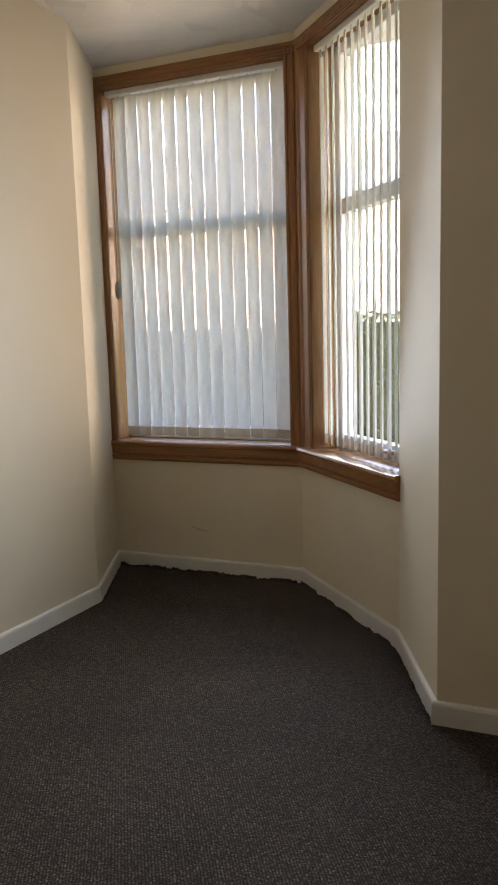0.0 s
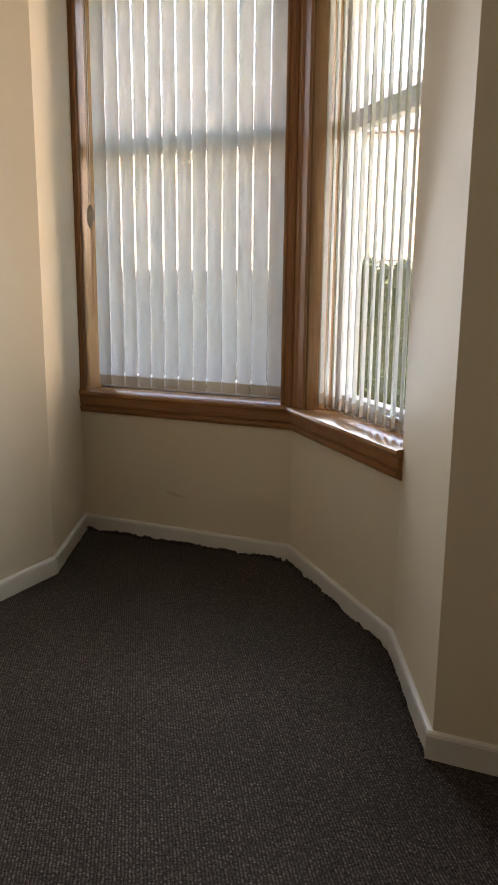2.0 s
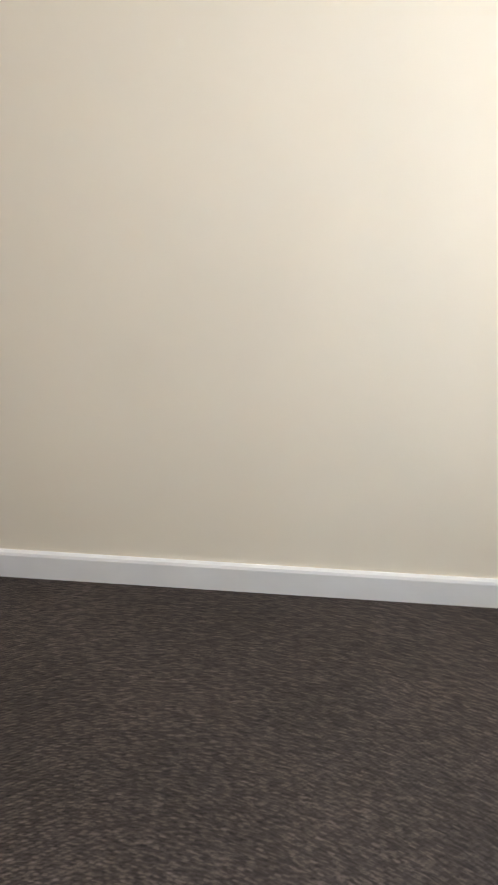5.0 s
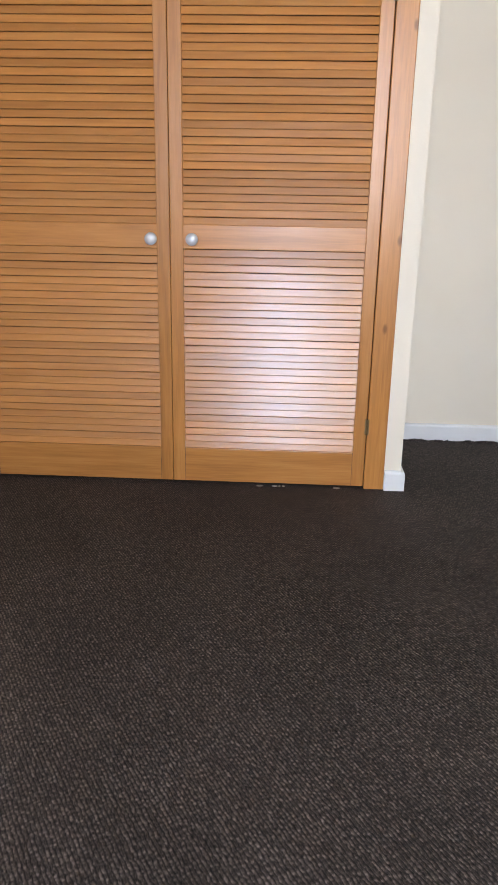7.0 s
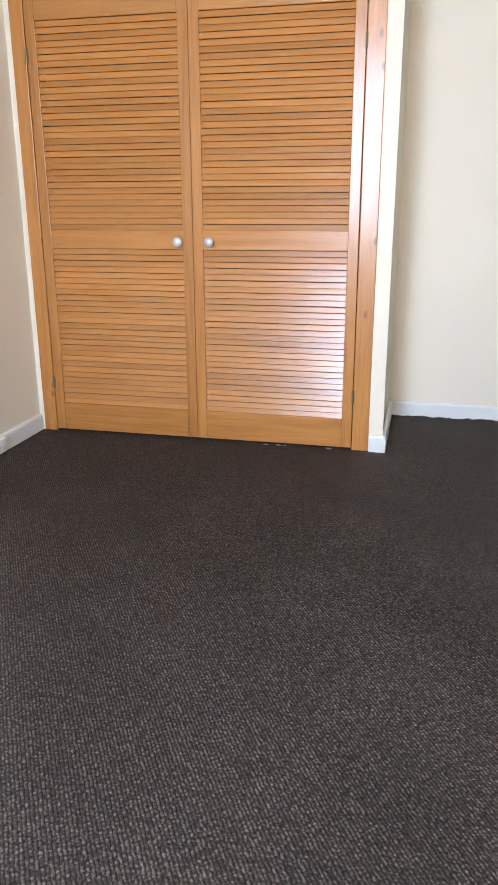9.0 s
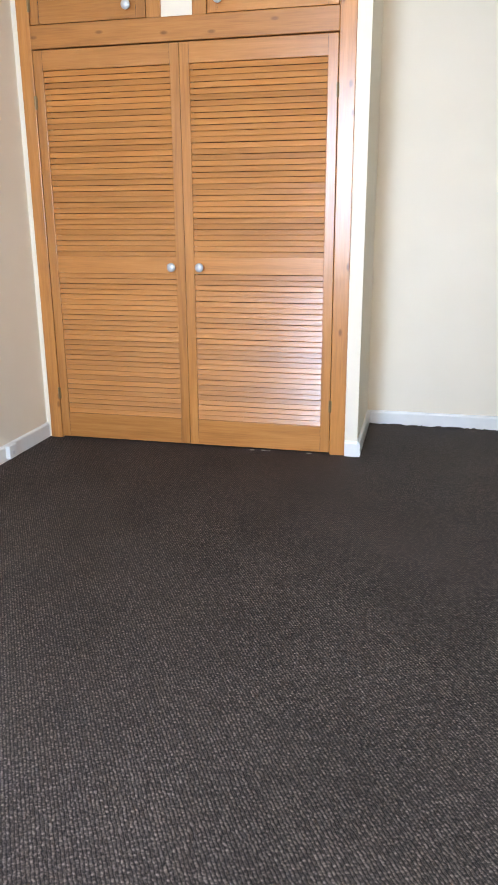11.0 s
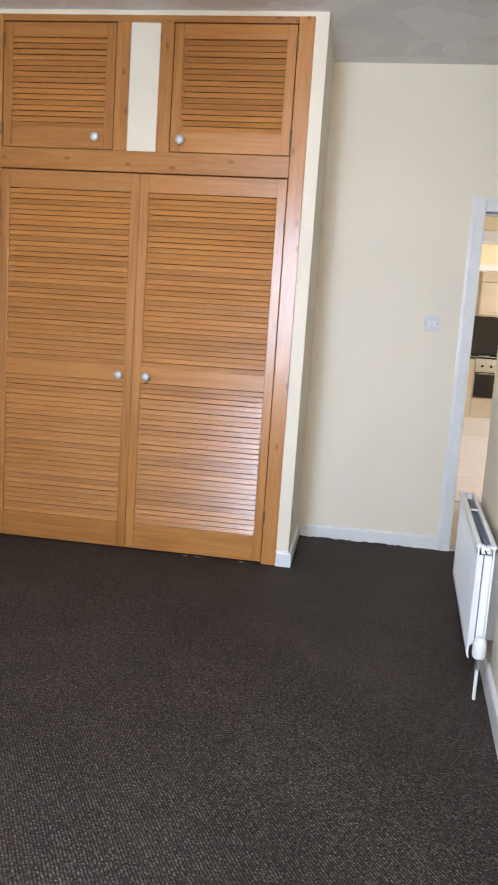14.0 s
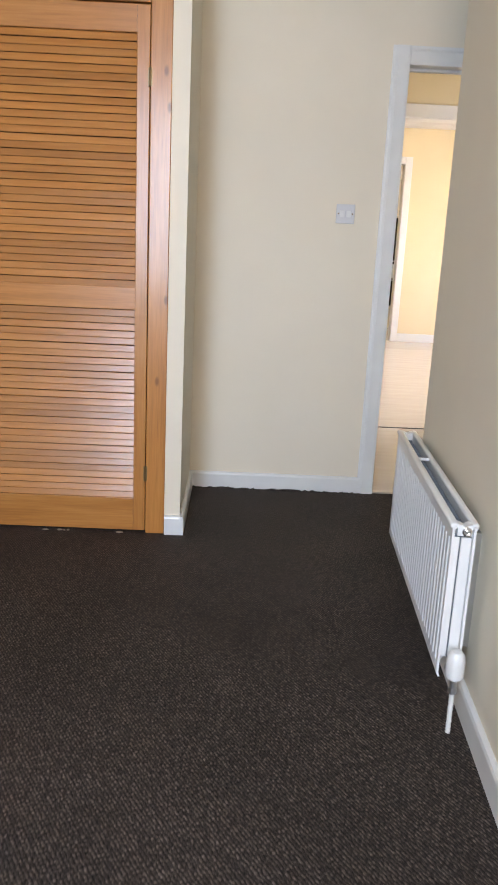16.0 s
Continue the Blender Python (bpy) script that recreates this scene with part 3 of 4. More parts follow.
    # vertical blind
    blind = thing("vertical_blind", (*(m @ Vector((L / 2, -0.06, 2.66))).xy, 2.66),
                  "cream fabric vertical blind hanging in the bay window", "window blind", "blinds in the bay")
    by, rail_z = -0.062, HEAD - 0.062
    bm = bmesh.new()
    box(bm, x0 + 0.005, x1 - 0.005, by - 0.022, by + 0.022, rail_z - 0.030, rail_z - 0.002, 0.004)
    bm.transform(m)
    part("headrail", bm, white_plastic, blind, "white aluminium headrail")
    rng = random.Random(seed)
    first, last = (x0 + 0.055, x1 - 0.078) if tassel else (x0 + 0.050, x1 - 0.045)
    foot = BOARD + 0.028
    for i in range(vanes):
        u = first + (last - first) * i / (vanes - 1)
        a = radians(twist + rng.uniform(-3.5, 3.5))
        w = 0.0445
        vm = m @ Matrix.Translation((u, by, 0)) @ Matrix.Rotation(a, 4, "Z") @ Matrix.Rotation(rng.uniform(-0.001, 0.001), 4, "Y")
        bm = bmesh.new()
        cols = []
        curl = rng.uniform(0.0095, 0.0125)
        for k in range(9):
            s = -w + 2 * w * k / 8
            bow = curl * (1 - (s / w) ** 2)
            cols.append([(s, bow, foot + 0.046), (s, bow * 1.1, 1.4), (s, bow * 0.9, 2.1), (s, bow, rail_z - 0.045)])
        grid = [[bm.verts.new(c) for c in col] for col in cols]
        for g0, g1 in zip(grid, grid[1:]):
            for k in range(3):
                bm.faces.new((g0[k], g1[k], g1[k + 1], g0[k + 1]))
        bmesh.ops.solidify(bm, geom=list(bm.faces), thickness=0.0007)
        bm.transform(vm)
        vane = part("vane", bm, vane_cloth, blind, "", True)
        bm = bmesh.new()
        hem = [[bm.verts.new((-w + 2 * w * k / 8, curl * (1 - (k / 4 - 1) ** 2) + 0.0008, z)) for z in (foot, foot + 0.048)] for k in range(9)]
        for g0, g1 in zip(hem, hem[1:]):
            bm.faces.new((g0[0], g1[0], g1[1], g0[1]))
        bmesh.ops.solidify(bm, geom=list(bm.faces), thickness=-0.0025)
        bm.transform(vm)
        part("hem_weight", bm, hem_cloth, vane)
        bm = bmesh.new()
        box(bm, -0.006, 0.006, 0.0, 0.004, rail_z - 0.05, rail_z - 0.028)
        box(bm, -0.018, 0.018, 0.0, 0.005, rail_z - 0.056, rail_z - 0.044, 0.001)
        bm.transform(vm)
        part("hanger", bm, white_plastic, vane)
    bm = bmesh.new()
    pts = [m @ Vector((first + (last - first) * i / 40, by + 0.03 * math.sin(math.pi * i * (vanes - 1) / 40) * 0.3, foot + 0.004 - 0.006 * abs(math.sin(math.pi * i * (vanes - 1) / 40)))) for i in range(41)]
    for a, b in zip(pts, pts[1:]):
        tube(bm, a, b, 0.0012, sides=5, cap=False)
    part("bottom_chain", bm, white_plastic, blind)
    if tassel:
        bm = bmesh.new()
        for k in (0, 0.012):
            tube(bm, m @ Vector((x1 - 0.036 - k, by + 0.035, rail_z - 0.02)), m @ Vector((x1 - 0.034 - k, by + 0.035, 1.66)), 0.0016, sides=6)
        part("cord", bm, white_plastic, blind)
        bm = bmesh.new()
        c = m @ Vector((x1 - 0.042, by + 0.036, 1.60))
        bmesh.ops.create_uvsphere(bm, u_segments=16, v_segments=10, radius=1.0, matrix=Matrix.Translation(c) @ Matrix.Diagonal((0.021, 0.012, 0.055, 1)))
        part("cord_weight", bm, grey_pebble, blind, "grey oval cord weight", True)
    return win


bay_window("window_1", F, E, 0.062, 0.034, 13, -15.5, 3, True, (0.0, 0.03))
bay_window("window_2", G, F, 0.0, 0.124, 13, -36.0, 5, False, (0.02, 0.0))

# corner post where the two windows meet
bm = bmesh.new()
prism(bm, [(F[0] + 0.004, F[1] - 0.004), (F[0], F[1] - 0.24), (F[0] - 0.18, F[1] - 0.06)], BOARD, HEAD)
solid("trim_corner_post", bm, sash_z, "stained wooden corner post between the bay windows", "corner post")


# ---------- fitted wardrobe ----------
wardrobe = thing("fitted_wardrobe", (-0.84, 0.0, 0.0), "varnished pine fitted wardrobe with louvred doors up to the ceiling", "wardrobe")
FR = -0.006


def board(nm, x0, x1, z0, z1, material, parent, y0=FR, y1=0.035, bevel=0.003):
    bm = bmesh.new()
    box(bm, x0, x1, y0, y1, z0, z1, bevel)
    return part(nm, bm, material, parent)


board("stile", -1.672, -1.604, 0.0, 2.764, pine_post, wardrobe)
board("stile", -0.074, 0.004, 0.0, 2.764, pine_post, wardrobe)
board("rail", -1.604, -0.074, 2.003, 2.108, pine_board, wardrobe, FR - 0.003)
board("top_rail", -1.604, -0.074, 2.732, 2.764, pine_board, wardrobe, FR + 0.002)
board("post", -0.995, -0.924, 2.108, 2.732, pine_post, wardrobe, FR + 0.001)
board("post", -0.768, -0.698, 2.108, 2.732, pine_post, wardrobe, FR + 0.001)
bm = bmesh.new()
box(bm, -0.926, -0.766, 0.008, 0.03, 2.106, 2.734)
part("infill_panel", bm, wall_paint, wardrobe, "cream painted infill panel between the top doors")

SLATS = {}
PITCH = 0.0275


def slat_mesh(width):
    key = round(width, 3)
    if key not in SLATS:
        bm = bmesh.new()
        # thin board that leans: lower edge at the front, a slot left above the next one
        prof = [(-0.0098, -0.0138), (-0.0092, -0.0154), (-0.0072, -0.0160), (-0.0042, -0.0150), (0.0016, 0.0088), (-0.0034, 0.0098), (-0.0046, 0.0088)]
        sweep(bm, prof, width, Matrix.Translation((-width / 2, 0, 0)))
        SLATS[key] = finish(bm, "slat", pine_slat)
    return SLATS[key]


def turned_knob(x, z, parent):
    bm = bmesh.new()
    lathe(bm, [(0.0, 0.0), (0.013, 0.0), (0.010, 0.006), (0.010, 0.013), (0.017, 0.018), (0.0225, 0.024), (0.0225, 0.029), (0.018, 0.035), (0.009, 0.0385), (0.0, 0.039)],
          (x, FR, z), (0, -1, 0))
    part("knob", bm, satin, parent, "round satin silver knob", True)


def louvre_door(x0, x1, z0, z1, rails, knob, hinge_x, hinge_z):
    """A louvred door: stiles, rails at the given heights, and slats between the rails."""
    w = 0.048
    xs, zs = (x0, x0 + w, x1 - w, x1), (z0, rails[0][1], rails[-1][0], z1)
    bm = bmesh.new()
    gv = [[bm.verts.new((x, FR + 0.004, z)) for z in zs] for x in xs]
    for i in range(3):
        for k in range(3):
            if (i, k) != (1, 1):
                f = bm.faces.new((gv[i][k], gv[i + 1][k], gv[i + 1][k + 1], gv[i][k + 1]))
                f.material_index = 1 if i == 1 else 0
    ext = bmesh.ops.extrude_face_region(bm, geom=list(bm.faces))
    bmesh.ops.translate(bm, verts=[v for v in ext["geom"] if isinstance(v, bmesh.types.BMVert)], vec=(0, 0.024, 0))
    rim = [e for e in bm.edges if len(e.link_faces) == 2 and e.calc_face_angle(0) > 1]
    bmesh.ops.bevel(bm, geom=rim, offset=0.0025, segments=2, affect="EDGES", profile=0.5)
    door = part("door", bm, pine_z, wardrobe, "louvred pine door, closed")
    door.data.materials.append(pine_x)
    for a, b in rails[1:-1]:
        bm = bmesh.new()
        box(bm, x0 + w - 0.001, x1 - w + 0.001, FR + 0.006, 0.020, a, b, 0.002)
        part("lock_rail", bm, pine_x, door)
    # fine joints where the rails meet the stiles
    bm = bmesh.new()
    for a, b in (rails[0], rails[-1]):
        for x in (x0 + w, x1 - w):
            box(bm, x - 0.0005, x + 0.0005, FR + 0.0032, FR + 0.0042, a, b)
    part("joint", bm, dark_gap, door)["kind"] = "stuff"
    # dark board added behind the slats so that their gaps read as shade
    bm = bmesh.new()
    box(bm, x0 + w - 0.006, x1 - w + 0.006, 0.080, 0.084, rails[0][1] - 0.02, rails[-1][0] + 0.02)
    part("gap_shade_board", bm, slat_gap_shade, door)
    me = slat_mesh(x1 - x0 - 2 * w + 0.004)
    for (a, b), (c, d) in zip(rails, rails[1:]):
        n = round((c - b) / PITCH)
        for i in range(n):
            s = new("slat", me)
            s.location = ((x0 + x1) / 2, 0.012, b + (c - b) * (i + 0.5) / n + 0.002 + random.uniform(-0.0007, 0.0007))
            s.rotation_euler = (random.uniform(-0.03, 0.03), random.uniform(-0.0014, 0.0014), 0)
            s.parent = door
    turned_knob(*knob, door)
    for hz in hinge_z:
        bm = bmesh.new()
        tube(bm, (hinge_x, FR - 0.001, hz - 0.032), (hinge_x, FR - 0.001, hz + 0.032), 0.005, sides=10)
        box(bm, hinge_x - 0.008, hinge_x + 0.008, FR - 0.001, FR + 0.006, hz - 0.03, hz + 0.03)
        part("hinge", bm, brass, door, "dull brass butt hinge")


LOW = [(0.012, 0.150), (0.922, 1.008), (1.905, 1.996)]
louvre_door(-1.601, -0.8398, 0.010, 1.998, LOW, (-0.905, 0.957), -1.602, (0.26, 1.76))
louvre_door(-0.8382, -0.077, 0.010, 1.998, LOW, (-0.755, 0.957), -0.0755, (0.26, 1.76))
TOPR = [(2.114, 2.214), (2.655, 2.724)]
louvre_door(-1.600, -0.999, 2.112, 2.726, TOPR, (-1.086, 2.166), -1.6015, (2.20, 2.64))
louvre_door(-0.694, -0.079, 2.112, 2.726, TOPR, (-0.636, 2.166), -0.077, (2.20, 2.64))


def underlay_edge():
    """Pale shreds of underlay at the carpet's cut edge along the wardrobe foot."""
    rng = random.Random(8)
    bm = bmesh.new()
    x = -0.52
    while x < -0.09:
        w = rng.uniform(0.008, 0.035)
        if rng.random() < 0.4:
            h = rng.uniform(0.002, 0.005)
            prism(bm, [(x, -0.012), (x + w * 0.4, -0.016 - rng.uniform(0, 0.004)), (x + w, -0.011), (x + w * 0.6, -0.004), (x + w * 0.2, -0.005)], -0.001, h)
        x += w + rng.uniform(0.002, 0.012)
    solid("carpet_underlay", bm, plain("pale_underlay", (0.34, 0.29, 0.22), 0.9, vary=0.2), "pale shreds of underlay along the cut carpet edge", "carpet edge", "stuff")


underlay_edge()


# ---------- doorway ----------
bm = bmesh.new()
ARCH = [(0, 0), (0.016, 0), (0.018, 0.008), (0.018, 0.055), (0.013, 0.066), (0.012, 0.078), (0, 0.078)]
sweep(bm, ARCH, 2.074, Matrix(((0, 0, -1, 0.990), (0, -1, 0, DOOR_Y), (1, 0, 0, 0), (0, 0, 0, 1))))
frame_1 = tagged(new("door_1", finish(bm, "door_1", white_gloss)), "white painted door frame of the open doorway", "door frame", "", "structure")
bm = bmesh.new()
sweep(bm, ARCH, 2.074, Matrix(((0, 0, 1, 1.745), (0, -1, 0, DOOR_Y), (1, 0, 0, 0), (0, 0, 0, 1))))
part("architrave", bm, white_gloss, frame_1)
bm = bmesh.new()
sweep(bm, ARCH, 0.754, Matrix(((1, 0, 0, 0.9905), (0, -1, 0, DOOR_Y), (0, 0, 1, 1.996), (0, 0, 0, 1))))
part("architrave", bm, white_gloss, frame_1)
for x0, x1, z0, z1 in ((0.960, 0.985, 0.0, 2.024), (1.745, 1.770, 0.0, 2.024), (0.985, 1.745, 1.999, 2.024)):
    bm = bmesh.new()
    box(bm, x0, x1, DOOR_Y - 0.001, 0.801, z0, z1, 0.002)
    part("jamb", bm, white_gloss, frame_1)
bm = bmesh.new()
box(bm, 0.985, 0.997, 0.735, 0.765, 0.0, 1.999, 0.002)
box(bm, 0.997, 1.745, 0.735, 0.765, 1.987, 1.999, 0.002)
part("door_stop", bm, white_gloss, frame_1)
swing = Matrix.Translation((1.742, 0.806, 0.0)) @ Matrix.Rotation(radians(73), 4, "Z")
door_leaf = thing("open_door", (1.742, 0.806, 0.008), "white painted flush door standing open into the hall", "door")
bm = bmesh.new()
box(bm, 0.0, 0.752, -0.042, -0.002, 0.010, 1.990, 0.003)
bm.transform(swing)
part("leaf", bm, white_gloss, door_leaf)
for side, back in ((-0.042, -0.090), (-0.002, 0.046)):
    bm = bmesh.new()
    tube(bm, (0.695, side, 1.0), (0.695, back, 1.0), 0.009)
    tube(bm, (0.695, back, 1.0), (0.590, back, 1.0), 0.008)
    bm.transform(swing)
    part("handle", bm, chrome, door_leaf, "chrome lever handle", True)
for z in (0.22, 1.0, 1.76):
    bm = bmesh.new()
    tube(bm, (0.0, -0.002, z - 0.04), (0.0, -0.002, z + 0.04), 0.006, sides=10)
    bm.transform(swing)
    part("hinge", bm, steel, door_leaf, "", True)
bm = bmesh.new()
sweep(bm, [(-0.02, 0), (-0.016, 0.006), (0.016, 0.006), (0.02, 0)], 0.76, Matrix.Translation((0.985, 0.69, 0.001)))
solid("trim_threshold", bm, alloy, "thin pale metal threshold strip at the carpet edge", "threshold")


# ---------- radiator ----------
def radiator():
    y0, y1 = -1.270, -0.272
    p = (rad_x(y0), y0)
    m, L = local(*p, rad_x(y1), y1)
    m = m @ Matrix.Translation((0, 0.009, 0))
    rad = thing("radiator", (*p, 0.14), "white double-panel steel radiator hung on the wall", "radiator")
    z0, z1 = 0.145, 0.545

    def add(nm, bm, material, lab="", smooth=False):
        bm.transform(m)
        return part(nm, bm, material, rad, lab, smooth)

    n = 28
    for nm, off, out in (("front_panel", 0.088, 1), ("back_panel", 0.030, -1)):
        bm = bmesh.new()
        xs = [0.020 + (L - 0.040) * i / n for i in range(n + 1)]
        line = [(0.0, 0.0), (0.016, 0.0)]
        for a, b in zip(xs, xs[1:]):
            w = b - a
            line += [(a + w * 0.10, -0.013), (a + w * 0.32, -0.013), (a + w * 0.42, 0.0), (a + w * 0.99, 0.0)]
        line += [(L - 0.016, 0.0), (L, 0.0)]
        levels = [(z0 - 0.010, -0.4), (z0, 0.0), (z0 + 0.022, 0.0), (z0 + 0.036, 1.0), (z1 - 0.054, 1.0), (z1 - 0.038, 0.0), (z1 - 0.006, 0.0), (z1, -0.3)]
        grid = [[bm.verts.new((x, off + out * (y * k if k >= 0 else 0.012 * k), z)) for x, y in line] for z, k in levels]
        for r0, r1 in zip(grid, grid[1:]):
            for i in range(len(line) - 1):
                bm.faces.new((r0[i], r0[i + 1], r1[i + 1], r1[i]))
        ext = bmesh.ops.extrude_face_region(bm, geom=list(bm.faces))
        bmesh.ops.translate(bm, verts=[v for v in ext["geom"] if isinstance(v, bmesh.types.BMVert)], vec=(0, -0.006 * out, 0))
        add(nm, bm, enamel)
    # end covers, set in behind the lips of the panels, with a slot between them
    for x in (0.010, L - 0.016):
        for ya, yb in ((0.066, 0.081), (0.037, 0.0625)):
            bm = bmesh.new()
            box(bm, x, x + 0.006, ya, yb, z0 + 0.042, z1 - 0.034, 0.002)
            add("end_panel", bm, enamel)
    # top grille: rounded side rails, a middle bar, and scalloped end pieces
    for ya, yb in ((0.074, 0.094), (0.024, 0.042)):
        bm = bmesh.new()
        box(bm, 0.0, L, ya, yb, z1 - 0.010, z1 + 0.006, 0.006, 3)
        add("grille_rail", bm, enamel, "", True)
    bm = bmesh.new()
    box(bm, L * 0.62, L * 0.62 + 0.010, 0.040, 0.076, z1 - 0.008, z1 + 0.001, 0.002)
    add("grille_bar", bm, enamel)
    for x in (0.0, L - 0.030):
        bm = bmesh.new()
        scallop = [(0.040, -0.026), (0.076, -0.026)] + [(0.076 - 0.036 * k / 10, -0.004 + 0.007 * abs(math.cos(math.pi * k / 10))) for k in range(11)]
        sweep(bm, scallop, 0.030, Matrix.Translation((x, 0, z1)))
        add("grille_end", bm, enamel)
    bm = bmesh.new()
    box(bm, 0.032, L - 0.032, 0.042, 0.074, z0 + 0.03, z1 - 0.030)
    for i in range(60):
        x = 0.036 + (L - 0.076) * i / 59
        box(bm, x, x + 0.003, 0.043, 0.073, z1 - 0.031, z1 - 0.024)
    add("convector", bm, fins, "grey-blue finned convector")
    bm = bmesh.new()
    lathe(bm, [(0.0, 0.0), (0.012, 0.0), (0.012, 0.004), (0.008, 0.005), (0.008, 0.002), (0.004, 0.002), (0.004, 0.008), (0.0, 0.008)], (-0.001, 0.054, z1 - 0.014), (-1, 0, 0), 16)
    add("bleed_valve", bm, chrome, "small chrome bleed valve", True)
    # thermostatic valve, tail and pipes
    bm = bmesh.new()
    lathe(bm, [(0.0, 0.0), (0.016, 0.0), (0.022, 0.006), (0.0235, 0.020), (0.0235, 0.052), (0.021, 0.066), (0.014, 0.076), (0.0, 0.080)], (-0.032, 0.050, z0 + 0.006), (0, 0, 1), 20)
    add("thermostatic_valve", bm, white_plastic, "white thermostatic valve head", True)
    bm = bmesh.new()
    tube(bm, (-0.032, 0.050, z0 - 0.024), (-0.032, 0.050, z0 + 0.008), 0.009)
    tube(bm, (-0.032, 0.050, z0 + 0.004), (0.014, 0.054, z0 + 0.020), 0.009)
    tube(bm, (0.000, 0.053, z0 + 0.014), (0.010, 0.054, z0 + 0.018), 0.0145, sides=6)
    tube(bm, (-0.032, 0.050, z0 - 0.034), (-0.032, 0.050, z0 - 0.020), 0.0115, sides=6)
    add("valve_body", bm, steel, "chromed valve body", True)
    bm = bmesh.new()
    tube(bm, (-0.036, 0.050, 0.0), (-0.032, 0.050, z0 - 0.026), 0.0062)
    add("pipe", bm, white_gloss, "white painted pipe to the floor", True)
    bm = bmesh.new()
    tube(bm, (L - 0.012, 0.016, 0.0), (L - 0.012, 0.030, z0 + 0.030), 0.0075)
    add("pipe", bm, white_gloss, "white painted pipe to the floor", True)
    for x in (0.09, L - 0.12):
        bm = bmesh.new()
        box(bm, x, x + 0.035, -0.009, 0.024, z0 + 0.03, z1 - 0.05, 0.002)
        add("bracket", bm, steel)


radiator()


# ---------- switch and small socket ----------
sw = thing("light_switch", (0.753, DOOR_Y, 1.352), "square white double light switch on the cream wall", "light switch")
bm = bmesh.new()
box(bm, 0.710, 0.796, DOOR_Y - 0.009, DOOR_Y, 1.309, 1.395, 0.003)
part("plate", bm, switch_plastic, sw)
for x in (0.738, 0.768):
    bm = bmesh.new()
    box(bm, x - 0.011, x + 0.011, DOOR_Y - 0.013, DOOR_Y - 0.008, 1.337, 1.367, 0.002)
    part("rocker", bm, white_plastic, sw)
for x in (0.721, 0.785):
    bm = bmesh.new()
    tube(bm, (x, DOOR_Y - 0.0085, 1.352), (x, DOOR_Y - 0.0105, 1.352), 0.0035, sides=10)
    part("screw", bm, brass, sw)

so = thing("phone_socket", (WEST, -0.44, 0.05), "small white surface socket on the skirting board", "socket")
bm = bmesh.new()
box(bm, WEST + 0.016, WEST + 0.042, -0.475, -0.405, 0.012, 0.082, 0.004)
part("box", bm, white_plastic, so)
bm = bmesh.new()
box(bm, WEST + 0.0415, WEST + 0.0440, -0.450, -0.430, 0.030, 0.048, 0.001)
part("shutter", bm, switch_plastic, so)


# ---------- pendant lamp ----------
LX, LY, LZ = -0.443, -1.50, 2.325
lamp = thing("pendant_lamp", (LX, LY, CEIL), "white drum lampshade hanging from the ceiling, unlit", "lamp")
bm = bmesh.new()
R, Hs = 0.165, 0.21
lathe(bm, [(R, 0.0), (R, Hs), (R - 0.0025, Hs), (R - 0.0025, 0.0), (R, 0.0)], (LX, LY, LZ), (0, 0, 1), 64)
shade = part("shade", bm, shade_cloth, lamp, "white fabric drum shade", True)
for z in (LZ + 0.002, LZ + Hs - 0.002):
    bm = bmesh.new()
    prof = [(R + 0.001 + 0.002 * math.cos(a), 0.004 * math.sin(a)) for a in [2 * math.pi * i / 6 for i in range(7)]]
    lathe(bm, prof, (LX, LY, z), (0, 0, 1), 64)
    part("rim", bm, white_plastic, shade, "", True)
bm = bmesh.new()
for k in range(3):
    a = 2 * math.pi * k / 3 + 0.4
    tube(bm, (LX + 0.02 * math.cos(a), LY + 0.02 * math.sin(a), LZ + Hs - 0.03), (LX + R * math.cos(a), LY + R * math.sin(a), LZ + Hs - 0.005), 0.002, sides=6)
part("spider", bm, steel, shade)
bm = bmesh.new()
tube(bm, (LX, LY, LZ + Hs - 0.05), (LX, LY, LZ + Hs + 0.01), 0.019)
part("bulb_holder", bm, white_plastic, lamp, "", True)
bm = bmesh.new()
lathe(bm, [(0.0, 0.0), (0.018, 0.004), (0.028, 0.022), (0.029, 0.035), (0.020, 0.058), (0.013, 0.075), (0.013, 0.09), (0, 0.09)], (LX, LY, LZ + 0.075), (0, 0, 1), 20)
part("bulb", bm, bulb_glass, lamp, "pearl glass bulb", True)
bm = bmesh.new()
tube(bm, (LX, LY, LZ + Hs), (LX, LY, CEIL - 0.02), 0.003, sides=8)
part("cable", bm, white_plastic, lamp)
bm = bmesh.new()
lathe(bm, [(0.0, -0.03), (0.02, -0.03), (0.045, -0.012), (0.048, 0.0), (0.0, 0.0)], (LX, LY, CEIL), (0, 0, 1), 24)
part("ceiling_rose", bm, white_plastic, lamp, "", True)


# ---------- hall and the rooms beyond ----------
bm = bmesh.new()
box(bm, -1.9, 4.8, 0.70, 9.4, -0.12, 0.003)
solid("floor_hall", bm, laminate, "pale glossy laminate floor of the hall", "floor")
bm = bmesh.new()
box(bm, -1.9, 4.8, 0.80, 9.4, 2.60, 2.75)
solid("ceiling_hall", bm, plaster, "white ceiling of the hall", "ceiling")
bm = bmesh.new()
box(bm, -1.9, 0.95, 2.15, 2.27, 0.0, 2.65)
box(bm, 1.80, 4.8, 2.15, 2.27, 0.0, 2.65)
box(bm, 0.95, 1.80, 2.15, 2.27, 2.03, 2.65)
solid("wall_hall", bm, yellow_paint, "yellow painted hall wall with a doorway", "wall")
bm = bmesh.new()
box(bm, 0.962, 2.60, 0.801, 0.803, 2.02, 2.60)
